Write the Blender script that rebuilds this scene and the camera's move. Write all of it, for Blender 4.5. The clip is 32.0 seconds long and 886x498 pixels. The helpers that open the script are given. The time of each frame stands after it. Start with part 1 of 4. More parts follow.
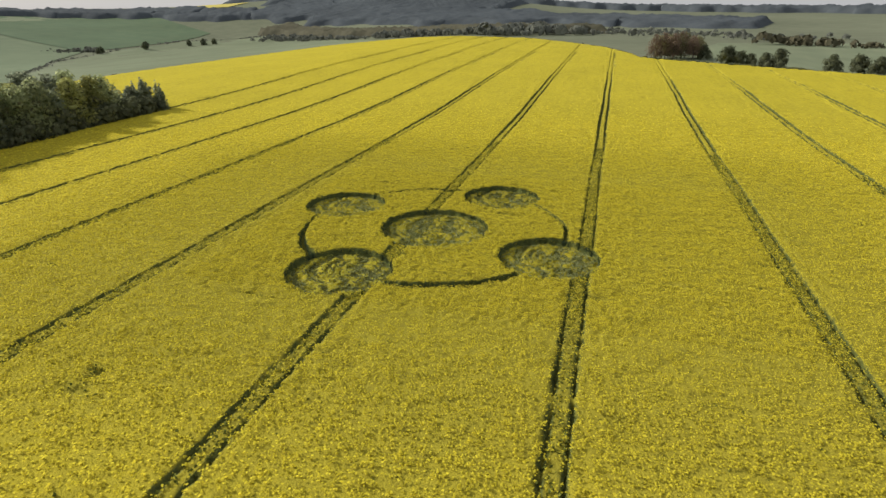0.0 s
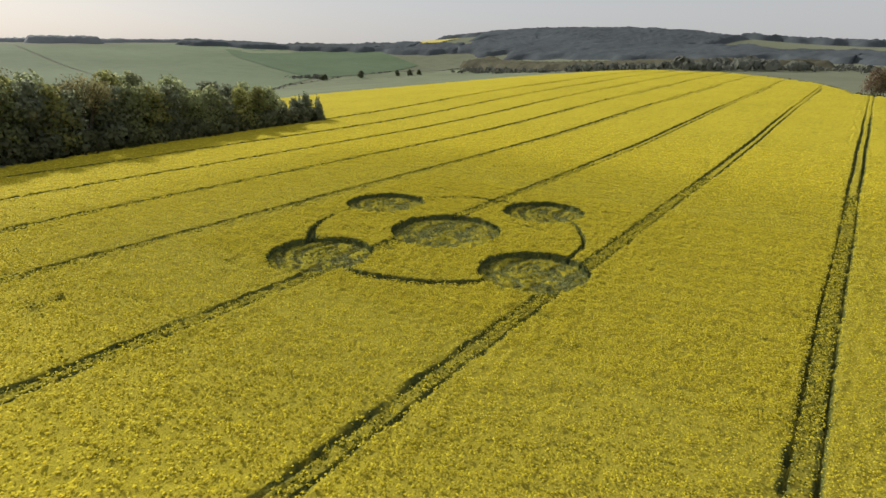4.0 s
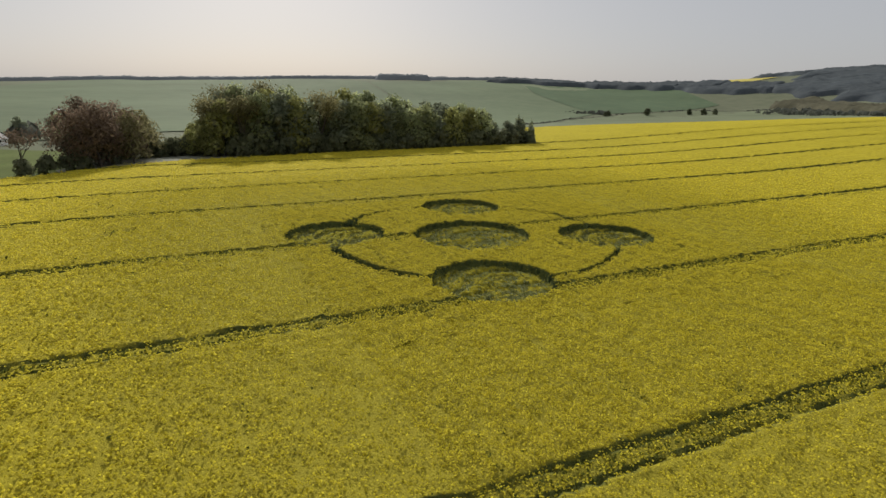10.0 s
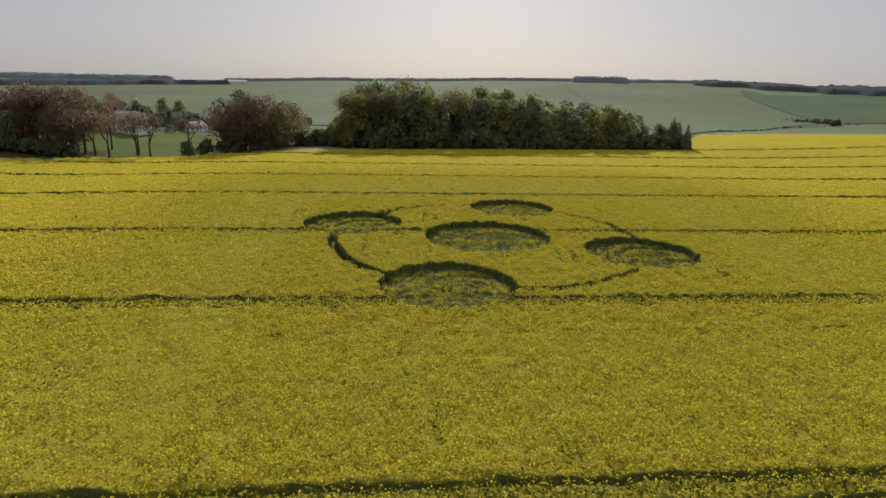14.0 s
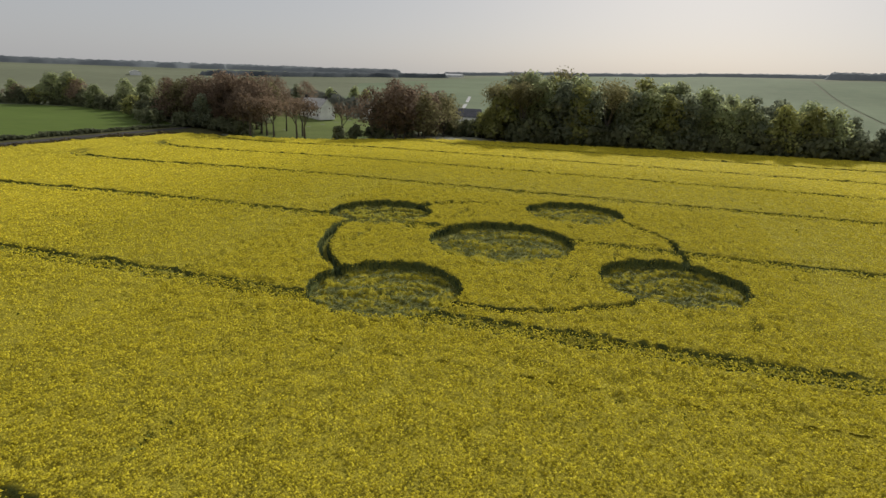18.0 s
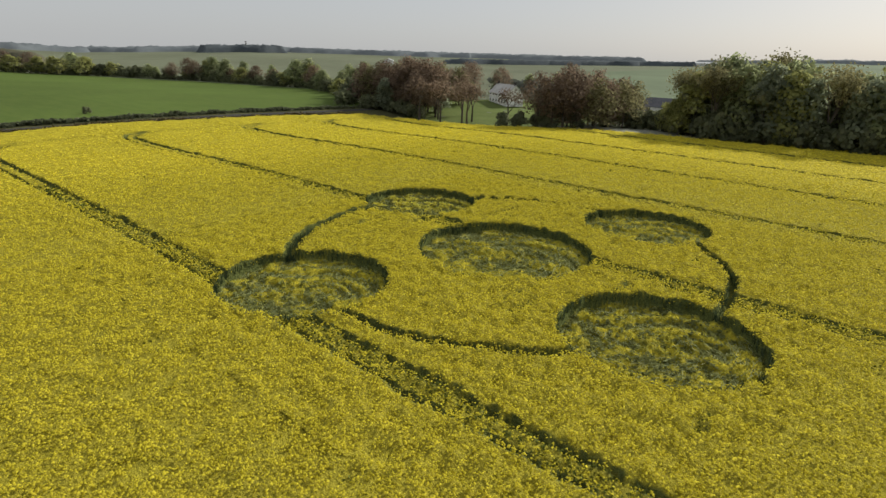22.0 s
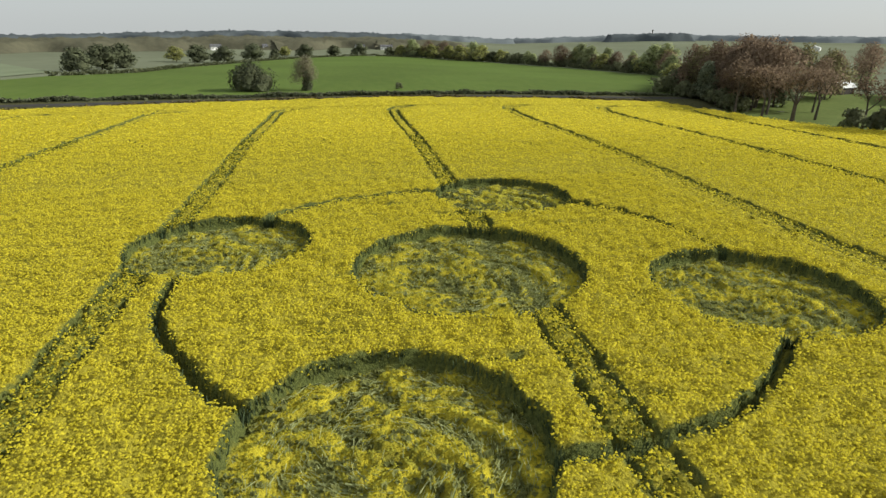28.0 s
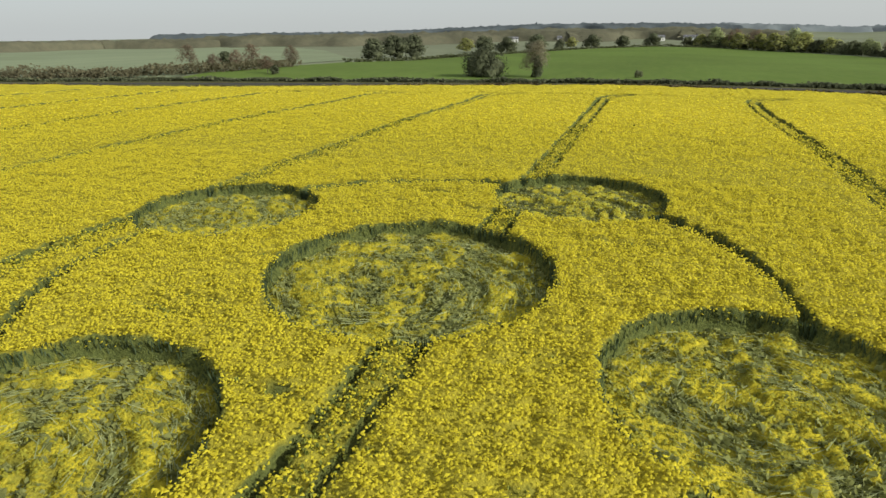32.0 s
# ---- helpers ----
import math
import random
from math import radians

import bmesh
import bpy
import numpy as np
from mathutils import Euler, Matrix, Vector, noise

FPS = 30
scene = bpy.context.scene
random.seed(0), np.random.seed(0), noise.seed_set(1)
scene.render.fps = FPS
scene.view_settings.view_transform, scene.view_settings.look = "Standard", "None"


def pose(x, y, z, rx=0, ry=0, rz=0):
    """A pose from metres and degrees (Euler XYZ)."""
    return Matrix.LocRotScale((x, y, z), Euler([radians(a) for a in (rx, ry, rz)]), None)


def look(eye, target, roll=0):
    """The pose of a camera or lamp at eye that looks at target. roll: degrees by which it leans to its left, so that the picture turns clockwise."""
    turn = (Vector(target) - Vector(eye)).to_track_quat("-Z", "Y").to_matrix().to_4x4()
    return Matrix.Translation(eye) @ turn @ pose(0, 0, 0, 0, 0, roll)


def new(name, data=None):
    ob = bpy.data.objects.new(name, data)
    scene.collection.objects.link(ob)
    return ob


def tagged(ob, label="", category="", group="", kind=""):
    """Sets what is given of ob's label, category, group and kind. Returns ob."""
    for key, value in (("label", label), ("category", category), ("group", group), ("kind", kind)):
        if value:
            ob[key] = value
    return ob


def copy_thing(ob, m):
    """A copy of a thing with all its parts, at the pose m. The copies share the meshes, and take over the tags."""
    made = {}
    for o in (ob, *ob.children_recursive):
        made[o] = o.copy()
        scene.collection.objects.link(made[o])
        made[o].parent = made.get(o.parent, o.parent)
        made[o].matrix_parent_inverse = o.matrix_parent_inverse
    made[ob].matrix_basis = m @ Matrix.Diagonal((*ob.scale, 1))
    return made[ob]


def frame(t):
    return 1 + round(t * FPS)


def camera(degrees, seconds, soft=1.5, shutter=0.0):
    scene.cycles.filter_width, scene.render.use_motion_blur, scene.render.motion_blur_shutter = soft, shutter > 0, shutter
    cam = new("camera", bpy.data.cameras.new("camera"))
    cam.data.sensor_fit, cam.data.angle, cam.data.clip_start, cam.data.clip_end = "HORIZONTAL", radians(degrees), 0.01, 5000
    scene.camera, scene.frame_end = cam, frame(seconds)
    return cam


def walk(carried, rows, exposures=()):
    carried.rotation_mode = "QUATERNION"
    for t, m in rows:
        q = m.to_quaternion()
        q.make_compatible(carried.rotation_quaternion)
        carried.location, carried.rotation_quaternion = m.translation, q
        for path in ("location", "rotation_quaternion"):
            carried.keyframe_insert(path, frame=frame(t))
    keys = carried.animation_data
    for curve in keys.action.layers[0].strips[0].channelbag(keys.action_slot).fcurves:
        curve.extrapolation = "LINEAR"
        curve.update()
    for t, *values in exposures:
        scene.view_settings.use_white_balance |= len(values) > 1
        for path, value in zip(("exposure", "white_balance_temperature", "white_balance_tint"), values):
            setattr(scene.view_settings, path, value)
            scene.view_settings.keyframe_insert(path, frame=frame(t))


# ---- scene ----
cam = camera(76.6, 32.0)
# seconds, place in metres, turn in degrees
ROWS = [
    (0.0, -0.06, 0.63, 29.71, 67.1, 0.07, 15.62),
    (0.5, 2.83, 1.71, 29.1, 67.52, 0.05, 18.14),
    (1.0, 5.66, 2.91, 28.47, 67.92, 0.01, 20.65),
    (1.5, 8.46, 4.29, 27.83, 68.32, -0.02, 23.17),
    (2.0, 11.19, 5.74, 27.25, 68.72, -0.06, 25.68),
    (2.5, 13.9, 7.28, 26.66, 69.12, -0.08, 28.24),
    (3.0, 16.55, 8.89, 26.07, 69.57, -0.14, 30.75),
    (3.5, 19.1, 10.59, 25.48, 70.0, -0.19, 33.26),
    (5.5, 28.42, 18.01, 23.17, 71.7, -0.55, 43.38),
    (6.0, 30.43, 20.07, 22.57, 72.08, -0.58, 45.9),
    (6.5, 32.36, 22.22, 21.99, 72.44, -0.62, 48.45),
    (7.0, 34.09, 24.5, 21.37, 72.84, -0.67, 50.91),
    (7.5, 35.71, 26.83, 20.8, 73.2, -0.71, 53.36),
    (8.0, 37.26, 29.22, 20.24, 73.58, -0.73, 55.79),
    (8.5, 38.72, 31.66, 19.85, 73.9, -0.79, 58.22),
    (9.0, 40.13, 34.16, 19.88, 73.89, -0.81, 60.66),
    (9.5, 41.42, 36.66, 19.97, 73.85, -0.86, 63.08),
    (10.0, 42.62, 39.23, 20.05, 73.85, -0.9, 65.52),
    (10.5, 43.71, 41.86, 20.02, 73.87, -0.95, 67.96),
    (11.0, 44.69, 44.51, 19.93, 73.92, -1.01, 70.38),
    (11.5, 45.25, 47.3, 19.77, 73.93, -1.09, 72.83),
    (12.0, 45.41, 50.21, 19.53, 73.94, -1.14, 75.28),
    (12.5, 45.32, 53.13, 19.33, 73.91, -1.21, 77.74),
    (13.0, 45.05, 56.09, 19.15, 73.85, -1.28, 80.26),
    (13.5, 44.67, 58.97, 18.95, 73.8, -1.34, 82.75),
    (14.0, 44.19, 61.86, 18.81, 73.74, -1.39, 85.31),
    (14.5, 43.67, 64.69, 18.63, 73.7, -1.49, 87.87),
    (16.5, 39.88, 75.55, 18.12, 73.33, -1.83, 98.42),
    (17.0, 38.6, 78.19, 18.05, 73.14, -1.88, 101.18),
    (17.5, 37.08, 80.8, 18.06, 72.84, -1.88, 104.02),
    (18.0, 35.48, 83.29, 17.96, 72.69, -1.94, 106.88),
    (18.5, 33.71, 85.7, 17.91, 72.43, -1.97, 109.77),
    (19.0, 31.81, 88.06, 17.86, 72.18, -1.96, 112.72),
    (19.5, 29.8, 90.3, 17.8, 71.93, -1.94, 115.7),
    (20.0, 27.7, 92.46, 17.72, 71.71, -1.91, 118.7),
    (20.5, 25.47, 94.47, 17.66, 71.49, -1.91, 121.69),
    (21.0, 23.15, 96.36, 17.54, 71.29, -1.85, 124.71),
    (21.5, 20.78, 98.13, 17.44, 71.1, -1.82, 127.77),
    (22.0, 18.33, 99.74, 17.34, 70.9, -1.72, 130.81),
    (22.5, 15.8, 101.16, 17.27, 70.67, -1.67, 133.85),
    (23.0, 13.21, 102.5, 17.17, 70.47, -1.59, 137.0),
    (23.5, 10.59, 103.69, 17.07, 70.23, -1.49, 140.17),
    (24.0, 7.89, 104.71, 16.94, 70.07, -1.4, 143.36),
    (24.5, 5.2, 105.55, 16.83, 69.85, -1.38, 146.57),
    (25.0, 2.49, 106.21, 16.69, 69.67, -1.3, 149.8),
    (25.5, -0.21, 106.74, 16.49, 69.59, -1.24, 153.06),
    (26.0, -2.73, 107.06, 16.28, 69.53, -1.22, 156.1),
    (26.5, -5.43, 107.22, 16.06, 69.4, -1.11, 159.42),
    (28.5, -16.19, 106.41, 15.03, 69.08, -0.52, 173.28),
    (29.0, -18.78, 105.79, 14.77, 68.92, -0.39, 176.89),
    (29.5, -21.29, 105.01, 14.49, 68.83, -0.3, 180.52),
    (30.0, -23.7, 104.02, 14.21, 68.69, -0.12, 184.15),
    (30.5, -26.01, 102.86, 13.94, 68.58, 0.03, 187.8),
    (31.0, -28.23, 101.57, 13.62, 68.59, 0.19, 191.49),
    (31.5, -30.38, 100.15, 13.34, 68.55, 0.39, 195.3),
    (32.0, -32.43, 98.63, 13.06, 68.59, 0.53, 199.15),
]
walk(cam, [(t, pose(x, y, z, rx, ry, rz)) for t, x, y, z, rx, ry, rz in ROWS],
     exposures=[(0.0, 0.18, 6500, 10), (6.0, 0.06, 6500, 10), (13.0, -0.22, 6500, 10), (20.0, -0.05, 6500, 9), (26.0, 0.29, 6450, 4), (32.0, 0.31, 6450, 3)])

# ---------------------------------------------------------------- light
SUN_AZ, SUN_EL = 82.0, 30.0          # degrees from +y towards -x, and above the horizon
world = bpy.data.worlds.new("hazy_sky")
scene.world = world
world.use_nodes = True
wn = world.node_tree.nodes
sky = wn.new("ShaderNodeTexSky")
sky.sky_type, sky.sun_disc = "NISHITA", False
sky.sun_elevation, sky.sun_rotation = radians(SUN_EL), radians(-SUN_AZ)
sky.air_density, sky.dust_density, sky.ozone_density = 0.7, 2.2, 2.0
haze = wn.new("ShaderNodeMix")
haze.data_type = "RGBA"
haze.inputs[0].default_value = 0.80
haze.inputs[7].default_value = (5.14, 5.16, 5.24, 1)      # even veil of spring haze over the blue
world.node_tree.links.new(sky.outputs[0], haze.inputs[6])
world.node_tree.links.new(haze.outputs[2], wn["Background"].inputs[0])
wn["Background"].inputs[1].default_value = 0.10
sun = new("sun", bpy.data.lights.new("sun", "SUN"))
sun.data.energy, sun.data.angle, sun.data.color = 4.0, radians(2.0), (1.0, 0.95, 0.87)
_a, _e = radians(SUN_AZ), radians(SUN_EL)
SUN_WAY = Vector((-math.sin(_a) * math.cos(_e), math.cos(_a) * math.cos(_e), math.sin(_e)))
sun.matrix_world = look((0, 0, 200), Vector((0, 0, 200)) - SUN_WAY)


# ---------------------------------------------------------------- materials
def material(name, rough=0.8):
    m = bpy.data.materials.new(name)
    m.use_nodes = True
    b = m.node_tree.nodes["Principled BSDF"]
    b.inputs["Roughness"].default_value = rough
    b.inputs["Specular IOR Level"].default_value = 0.02
    return m, m.node_tree.nodes, m.node_tree.links, b


def noise_node(nodes, links, scale, detail=4.0, rough=0.6, stretch=None, turn=0.0):
    tc = nodes.new("ShaderNodeTexCoord")
    n = nodes.new("ShaderNodeTexNoise")
    n.inputs["Scale"].default_value, n.inputs["Detail"].default_value, n.inputs["Roughness"].default_value = scale, detail, rough
    if stretch:
        mp = nodes.new("ShaderNodeMapping")
        mp.inputs["Scale"].default_value = stretch
        mp.inputs["Rotation"].default_value = (0, 0, turn)
        links.new(tc.outputs["Object"], mp.inputs[0])
        links.new(mp.outputs[0], n.inputs["Vector"])
    else:
        links.new(tc.outputs["Object"], n.inputs["Vector"])
    return n


def ramp(nodes, links, src, stops):
    r = nodes.new("ShaderNodeValToRGB")
    while len(r.color_ramp.elements) < len(stops):
        r.color_ramp.elements.new(0.5)
    for el, (p, c) in zip(r.color_ramp.elements, stops):
        el.position, el.color = p, (*c, 1)
    links.new(src, r.inputs[0])
    return r


def mixed(nodes, links, fac, a, b, blend="MIX"):
    mx = nodes.new("ShaderNodeMix")
    mx.data_type, mx.blend_type = "RGBA", blend
    for sock, v in ((mx.inputs[0], fac), (mx.inputs[6], a), (mx.inputs[7], b)):
        if isinstance(v, (int, float)):
            sock.default_value = v
        elif isinstance(v, tuple):
            sock.default_value = (*v, 1)
        else:
            links.new(v, sock)
    return mx.outputs[2]


def two_tone(name, a, b, scale, big, rough=0.85, bump=0.0, spread=(0.38, 0.62), stretch=None, turn=0.0):
    """A surface whose colour wanders between a and b at a fine and a broad scale."""
    m, n, l, s = material(name, rough)
    fine = noise_node(n, l, scale, stretch=stretch, turn=turn)
    broad = noise_node(n, l, big, detail=2.0)
    r1 = ramp(n, l, fine.outputs["Fac"], [(spread[0], a), (spread[1], b)])
    mid = tuple((p + q) / 2 for p, q in zip(a, b))
    r2 = ramp(n, l, broad.outputs["Fac"], [(0.35, tuple(v * 0.75 for v in mid)), (0.65, tuple(v * 1.25 for v in mid))])
    l.new(mixed(n, l, 0.45, r1.outputs[0], r2.outputs[0]), s.inputs["Base Color"])
    if bump:
        bp = n.new("ShaderNodeBump")
        bp.inputs["Distance"].default_value = bump
        l.new(fine.outputs["Fac"], bp.inputs["Height"])
        l.new(bp.outputs[0], s.inputs["Normal"])
    return m


def leafy(name, a, b, through_light=0.3, rough=0.75):
    """Leaves or petals: each island its own tone between a and b, part of the light passes through."""
    m, n, l, s = material(name, rough)
    g = n.new("ShaderNodeNewGeometry")
    r = ramp(n, l, g.outputs["Random Per Island"], [(0.0, a), (0.55, tuple((p + q) / 2 for p, q in zip(a, b))), (1.0, b)])
    inf = n.new("ShaderNodeObjectInfo")
    hsv = n.new("ShaderNodeHueSaturation")
    mr = n.new("ShaderNodeMapRange")
    mr.inputs[3].default_value, mr.inputs[4].default_value = 0.75, 1.2
    l.new(inf.outputs["Random"], mr.inputs[0])
    l.new(mr.outputs[0], hsv.inputs["Value"])
    l.new(r.outputs[0], hsv.inputs["Color"])
    l.new(hsv.outputs[0], s.inputs["Base Color"])
    t = n.new("ShaderNodeBsdfTranslucent")
    l.new(hsv.outputs[0], t.inputs["Color"])
    mx = n.new("ShaderNodeMixShader")
    mx.inputs[0].default_value = through_light
    l.new(s.outputs[0], mx.inputs[1])
    l.new(t.outputs[0], mx.inputs[2])
    l.new(mx.outputs[0], n["Material Output"].inputs["Surface"])
    return m


M_FLOWER = leafy("rape_flower", (0.64, 0.543, 0.046), (0.86, 0.741, 0.063), 0.32)
M_STALK = leafy("lodged_stalk", (0.19, 0.22, 0.09), (0.40, 0.42, 0.20), 0.3, 0.6)
M_LODGED_FLOWER = leafy("lodged_flower", (0.36, 0.35, 0.055), (0.55, 0.515, 0.07), 0.3)
M_RIMSTEM = leafy("rim_stem", (0.05, 0.075, 0.035), (0.13, 0.17, 0.09), 0.2)


def canopy_material():
    """Standing rape: yellow flower heads over green stems and leaves; the share of flowers is an attribute of the crop."""
    m, n, l, s = material("standing_rape", 0.85)
    at = n.new("ShaderNodeAttribute")
    at.attribute_name = "flower"
    fine = noise_node(n, l, 7.0, 3.0, 0.7)
    mid = noise_node(n, l, 0.9, 4.0, 0.65)
    broad = noise_node(n, l, 0.03, 3.0, 0.5)
    rows = noise_node(n, l, 0.5, 3.0, 0.6, stretch=(1.6, 0.12, 1.0), turn=0.06)
    green = ramp(n, l, fine.outputs["Fac"], [(0.3, (0.052, 0.066, 0.022)), (0.7, (0.130, 0.147, 0.045))])
    yellow = ramp(n, l, fine.outputs["Fac"], [(0.30, (0.33, 0.277, 0.026)), (0.48, (0.50, 0.412, 0.032)), (0.72, (0.64, 0.527, 0.040))])
    # darkest tone paints in the dark gaps between flower heads
    y2 = mixed(n, l, 0.62, yellow.outputs[0], ramp(n, l, mid.outputs["Fac"], [(0.36, (0.20, 0.165, 0.024)), (0.47, (0.50, 0.415, 0.034)), (0.65, (0.63, 0.525, 0.042))]).outputs[0])
    y3 = mixed(n, l, 0.35, y2, ramp(n, l, broad.outputs["Fac"], [(0.35, (0.44, 0.37, 0.032)), (0.65, (0.60, 0.49, 0.040))]).outputs[0])
    y4 = mixed(n, l, 0.25, y3, ramp(n, l, rows.outputs["Fac"], [(0.35, (0.40, 0.344, 0.030)), (0.65, (0.60, 0.502, 0.040))]).outputs[0])
    l.new(mixed(n, l, at.outputs["Fac"], green.outputs[0], y4), s.inputs["Base Color"])
    bp = n.new("ShaderNodeBump")
    bp.inputs["Distance"].default_value, bp.inputs["Strength"].default_value = 0.25, 0.7
    l.new(fine.outputs["Fac"], bp.inputs["Height"])
    l.new(bp.outputs[0], s.inputs["Normal"])
    return m


M_CANOPY = canopy_material()
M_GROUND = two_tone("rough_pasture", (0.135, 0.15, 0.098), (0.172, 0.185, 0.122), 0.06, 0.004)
M_GREEN = two_tone("young_wheat", (0.085, 0.128, 0.03), (0.11, 0.15, 0.038), 0.5, 0.012, stretch=(1.0, 0.25, 1.0))
# the next two wheat greens are paled and greyed to imitate distance haze
M_FARGREEN = two_tone("haze_paled_wheat", (0.135, 0.172, 0.105), (0.162, 0.196, 0.12), 0.05, 0.004)
M_VALLEY = two_tone("haze_paled_valley_wheat", (0.095, 0.138, 0.082), (0.12, 0.16, 0.092), 0.05, 0.004)
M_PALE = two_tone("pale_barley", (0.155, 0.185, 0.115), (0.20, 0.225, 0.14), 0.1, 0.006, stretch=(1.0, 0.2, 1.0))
M_GRASS = two_tone("lawn_grass", (0.10, 0.135, 0.04), (0.14, 0.165, 0.055), 0.8, 0.05)
M_VERGE = two_tone("dry_verge", (0.05, 0.055, 0.025), (0.11, 0.105, 0.05), 1.2, 0.08, bump=0.1)
M_ROAD = two_tone("lane_asphalt", (0.05, 0.05, 0.05), (0.075, 0.07, 0.065), 3.0, 0.2)
M_CHALK = two_tone("chalk_track", (0.33, 0.34, 0.34), (0.46, 0.46, 0.45), 1.0, 0.1)
M_STRIP = two_tone("thin_chalky_grass", (0.19, 0.20, 0.15), (0.30, 0.30, 0.25), 1.0, 0.1)
M_BARK = two_tone("bark", (0.06, 0.05, 0.04), (0.14, 0.12, 0.10), 6.0, 0.7)
# these three leaf tones are lifted above real foliage to imitate a haze veil
M_LEAF = leafy("broad_leaf", (0.285, 0.326, 0.174), (0.437, 0.468, 0.231), 0.68)
M_LEAF_LIGHT = leafy("spring_leaf", (0.290, 0.297, 0.106), (0.422, 0.429, 0.158), 0.62)
M_LEAF_DARK = leafy("dark_leaf", (0.223, 0.256, 0.170), (0.343, 0.375, 0.242), 0.68)
M_BUD = leafy("reddish_bud", (0.196, 0.143, 0.103), (0.280, 0.211, 0.146), 0.60)
M_BUDGREEN = leafy("olive_bud", (0.202, 0.188, 0.095), (0.302, 0.280, 0.140), 0.60)
M_BUSH = leafy("bush_leaf", (0.135, 0.15, 0.085), (0.215, 0.228, 0.125), 0.5)
# colour of the filler lumps, darker than the tree leaves round them
M_CORE = two_tone("crown_filler", (0.13, 0.135, 0.085), (0.19, 0.19, 0.11), 1.5, 0.2)
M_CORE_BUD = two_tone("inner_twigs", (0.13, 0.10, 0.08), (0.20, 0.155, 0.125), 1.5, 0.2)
M_SCRUB = leafy("scrub_twig", (0.15, 0.135, 0.08), (0.23, 0.21, 0.13), 0.4)
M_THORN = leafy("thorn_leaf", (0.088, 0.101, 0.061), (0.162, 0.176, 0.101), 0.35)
M_TWIG = leafy("pale_twig", (0.22, 0.20, 0.13), (0.34, 0.31, 0.21), 0.5)
# leaf tone lightened and greyed, carrying the haze in its colour
M_FARWOOD = leafy("haze_greyed_wood", (0.15, 0.16, 0.135), (0.20, 0.21, 0.17), 0.3)
M_FARBROWN = leafy("far_brown_wood", (0.115, 0.11, 0.068), (0.145, 0.132, 0.085), 0.1)
M_WALL = two_tone("white_plaster", (0.80, 0.79, 0.76), (0.88, 0.87, 0.84), 2.0, 0.3)
M_SLATE = two_tone("slate_roof", (0.10, 0.10, 0.115), (0.17, 0.17, 0.18), 4.0, 0.5)
M_PALEROOF = two_tone("pale_sheet_roof", (0.62, 0.62, 0.62), (0.75, 0.75, 0.74), 1.0, 0.2, rough=0.4)
M_BRICK = two_tone("dark_boards", (0.05, 0.045, 0.045), (0.09, 0.075, 0.07), 3.0, 0.4)
M_GLASS, _n, _l, _s = material("window_glass", 0.08)
_s.inputs["Base Color"].default_value = (0.02, 0.025, 0.03, 1)
_s.inputs["Specular IOR Level"].default_value = 0.5


# bluish haze of the distance is mixed into this wood's base colour
M_HAZE = two_tone("haze_tinted_wood", (0.066, 0.078, 0.088), (0.090, 0.102, 0.106), 0.12, 0.008, bump=0.5)
M_BROWNWOOD = two_tone("brown_wood", (0.082, 0.082, 0.056), (0.120, 0.112, 0.074), 0.2, 0.012, bump=0.5)
# skyline woods: distance haze put into a pale base colour and a weak glow
M_FARHAZE = two_tone("haze_glow_wood", (0.10, 0.115, 0.122), (0.13, 0.145, 0.15), 0.12, 0.008)
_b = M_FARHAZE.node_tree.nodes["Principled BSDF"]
_b.inputs["Emission Color"].default_value, _b.inputs["Emission Strength"].default_value = (0.62, 0.66, 0.70, 1), 0.05   # glow stands in for the veil of a kilometre and more of hazy air
M_LAIDLEAF = leafy("laid_leaf", (0.22, 0.235, 0.08), (0.36, 0.37, 0.13), 0.35)
M_TUFTLEAF = leafy("rape_leaf", (0.085, 0.10, 0.022), (0.20, 0.215, 0.045), 0.15)
M_CORE_TUFT = leafy("dead_grass", (0.07, 0.06, 0.03), (0.17, 0.14, 0.08), 0.15)


# ---------------------------------------------------------------- shape helpers
def part(name, bm, mat, parent=None, label=""):
    me = bpy.data.meshes.new(name)
    bm.to_mesh(me)
    bm.free()
    me.materials.append(mat)
    ob = new(name, me)
    if parent:
        ob.parent = parent
    return tagged(ob, label)


def mesh_np(name, verts, faces, mat, mats=None, smooth=False):
    """One mesh from arrays of corners and of triangles or quads."""
    me = bpy.data.meshes.new(name)
    faces = np.asarray(faces, dtype=np.int32)
    n, k = faces.shape
    me.vertices.add(len(verts))
    me.vertices.foreach_set("co", np.asarray(verts, dtype=np.float32).ravel())
    me.loops.add(n * k)
    me.loops.foreach_set("vertex_index", faces.ravel())
    me.polygons.add(n)
    me.polygons.foreach_set("loop_start", np.arange(n, dtype=np.int32) * k)
    if smooth:
        me.polygons.foreach_set("use_smooth", np.ones(n, dtype=bool))
    me.update(calc_edges=True)
    me.validate()
    me.materials.append(mat)
    return new(name, me)


def smooth01(v):
    v = np.clip(v, 0.0, 1.0)
    return v * v * (3 - 2 * v)


# cheap smooth noise on arrays: a sum of turned sine waves
_rs = np.random.RandomState(7)
_WAVES = [(_rs.uniform(0, 2 * np.pi), _rs.uniform(0, 2 * np.pi), _rs.uniform(0.6, 1.7)) for _ in range(14)]


def waves(x, y, size, seed=0):
    out = np.zeros(np.broadcast(x, y).shape)
    for i, (a, p, f) in enumerate(_WAVES):
        k = 2 * np.pi * f / size
        out = out + np.sin(k * (x * np.cos(a + seed) + y * np.sin(a + seed)) + p * (seed + 1.3) + 1.7 * np.sin(0.37 * k * (x * np.sin(a) - y * np.cos(a)) + p))
    return out / 5.0


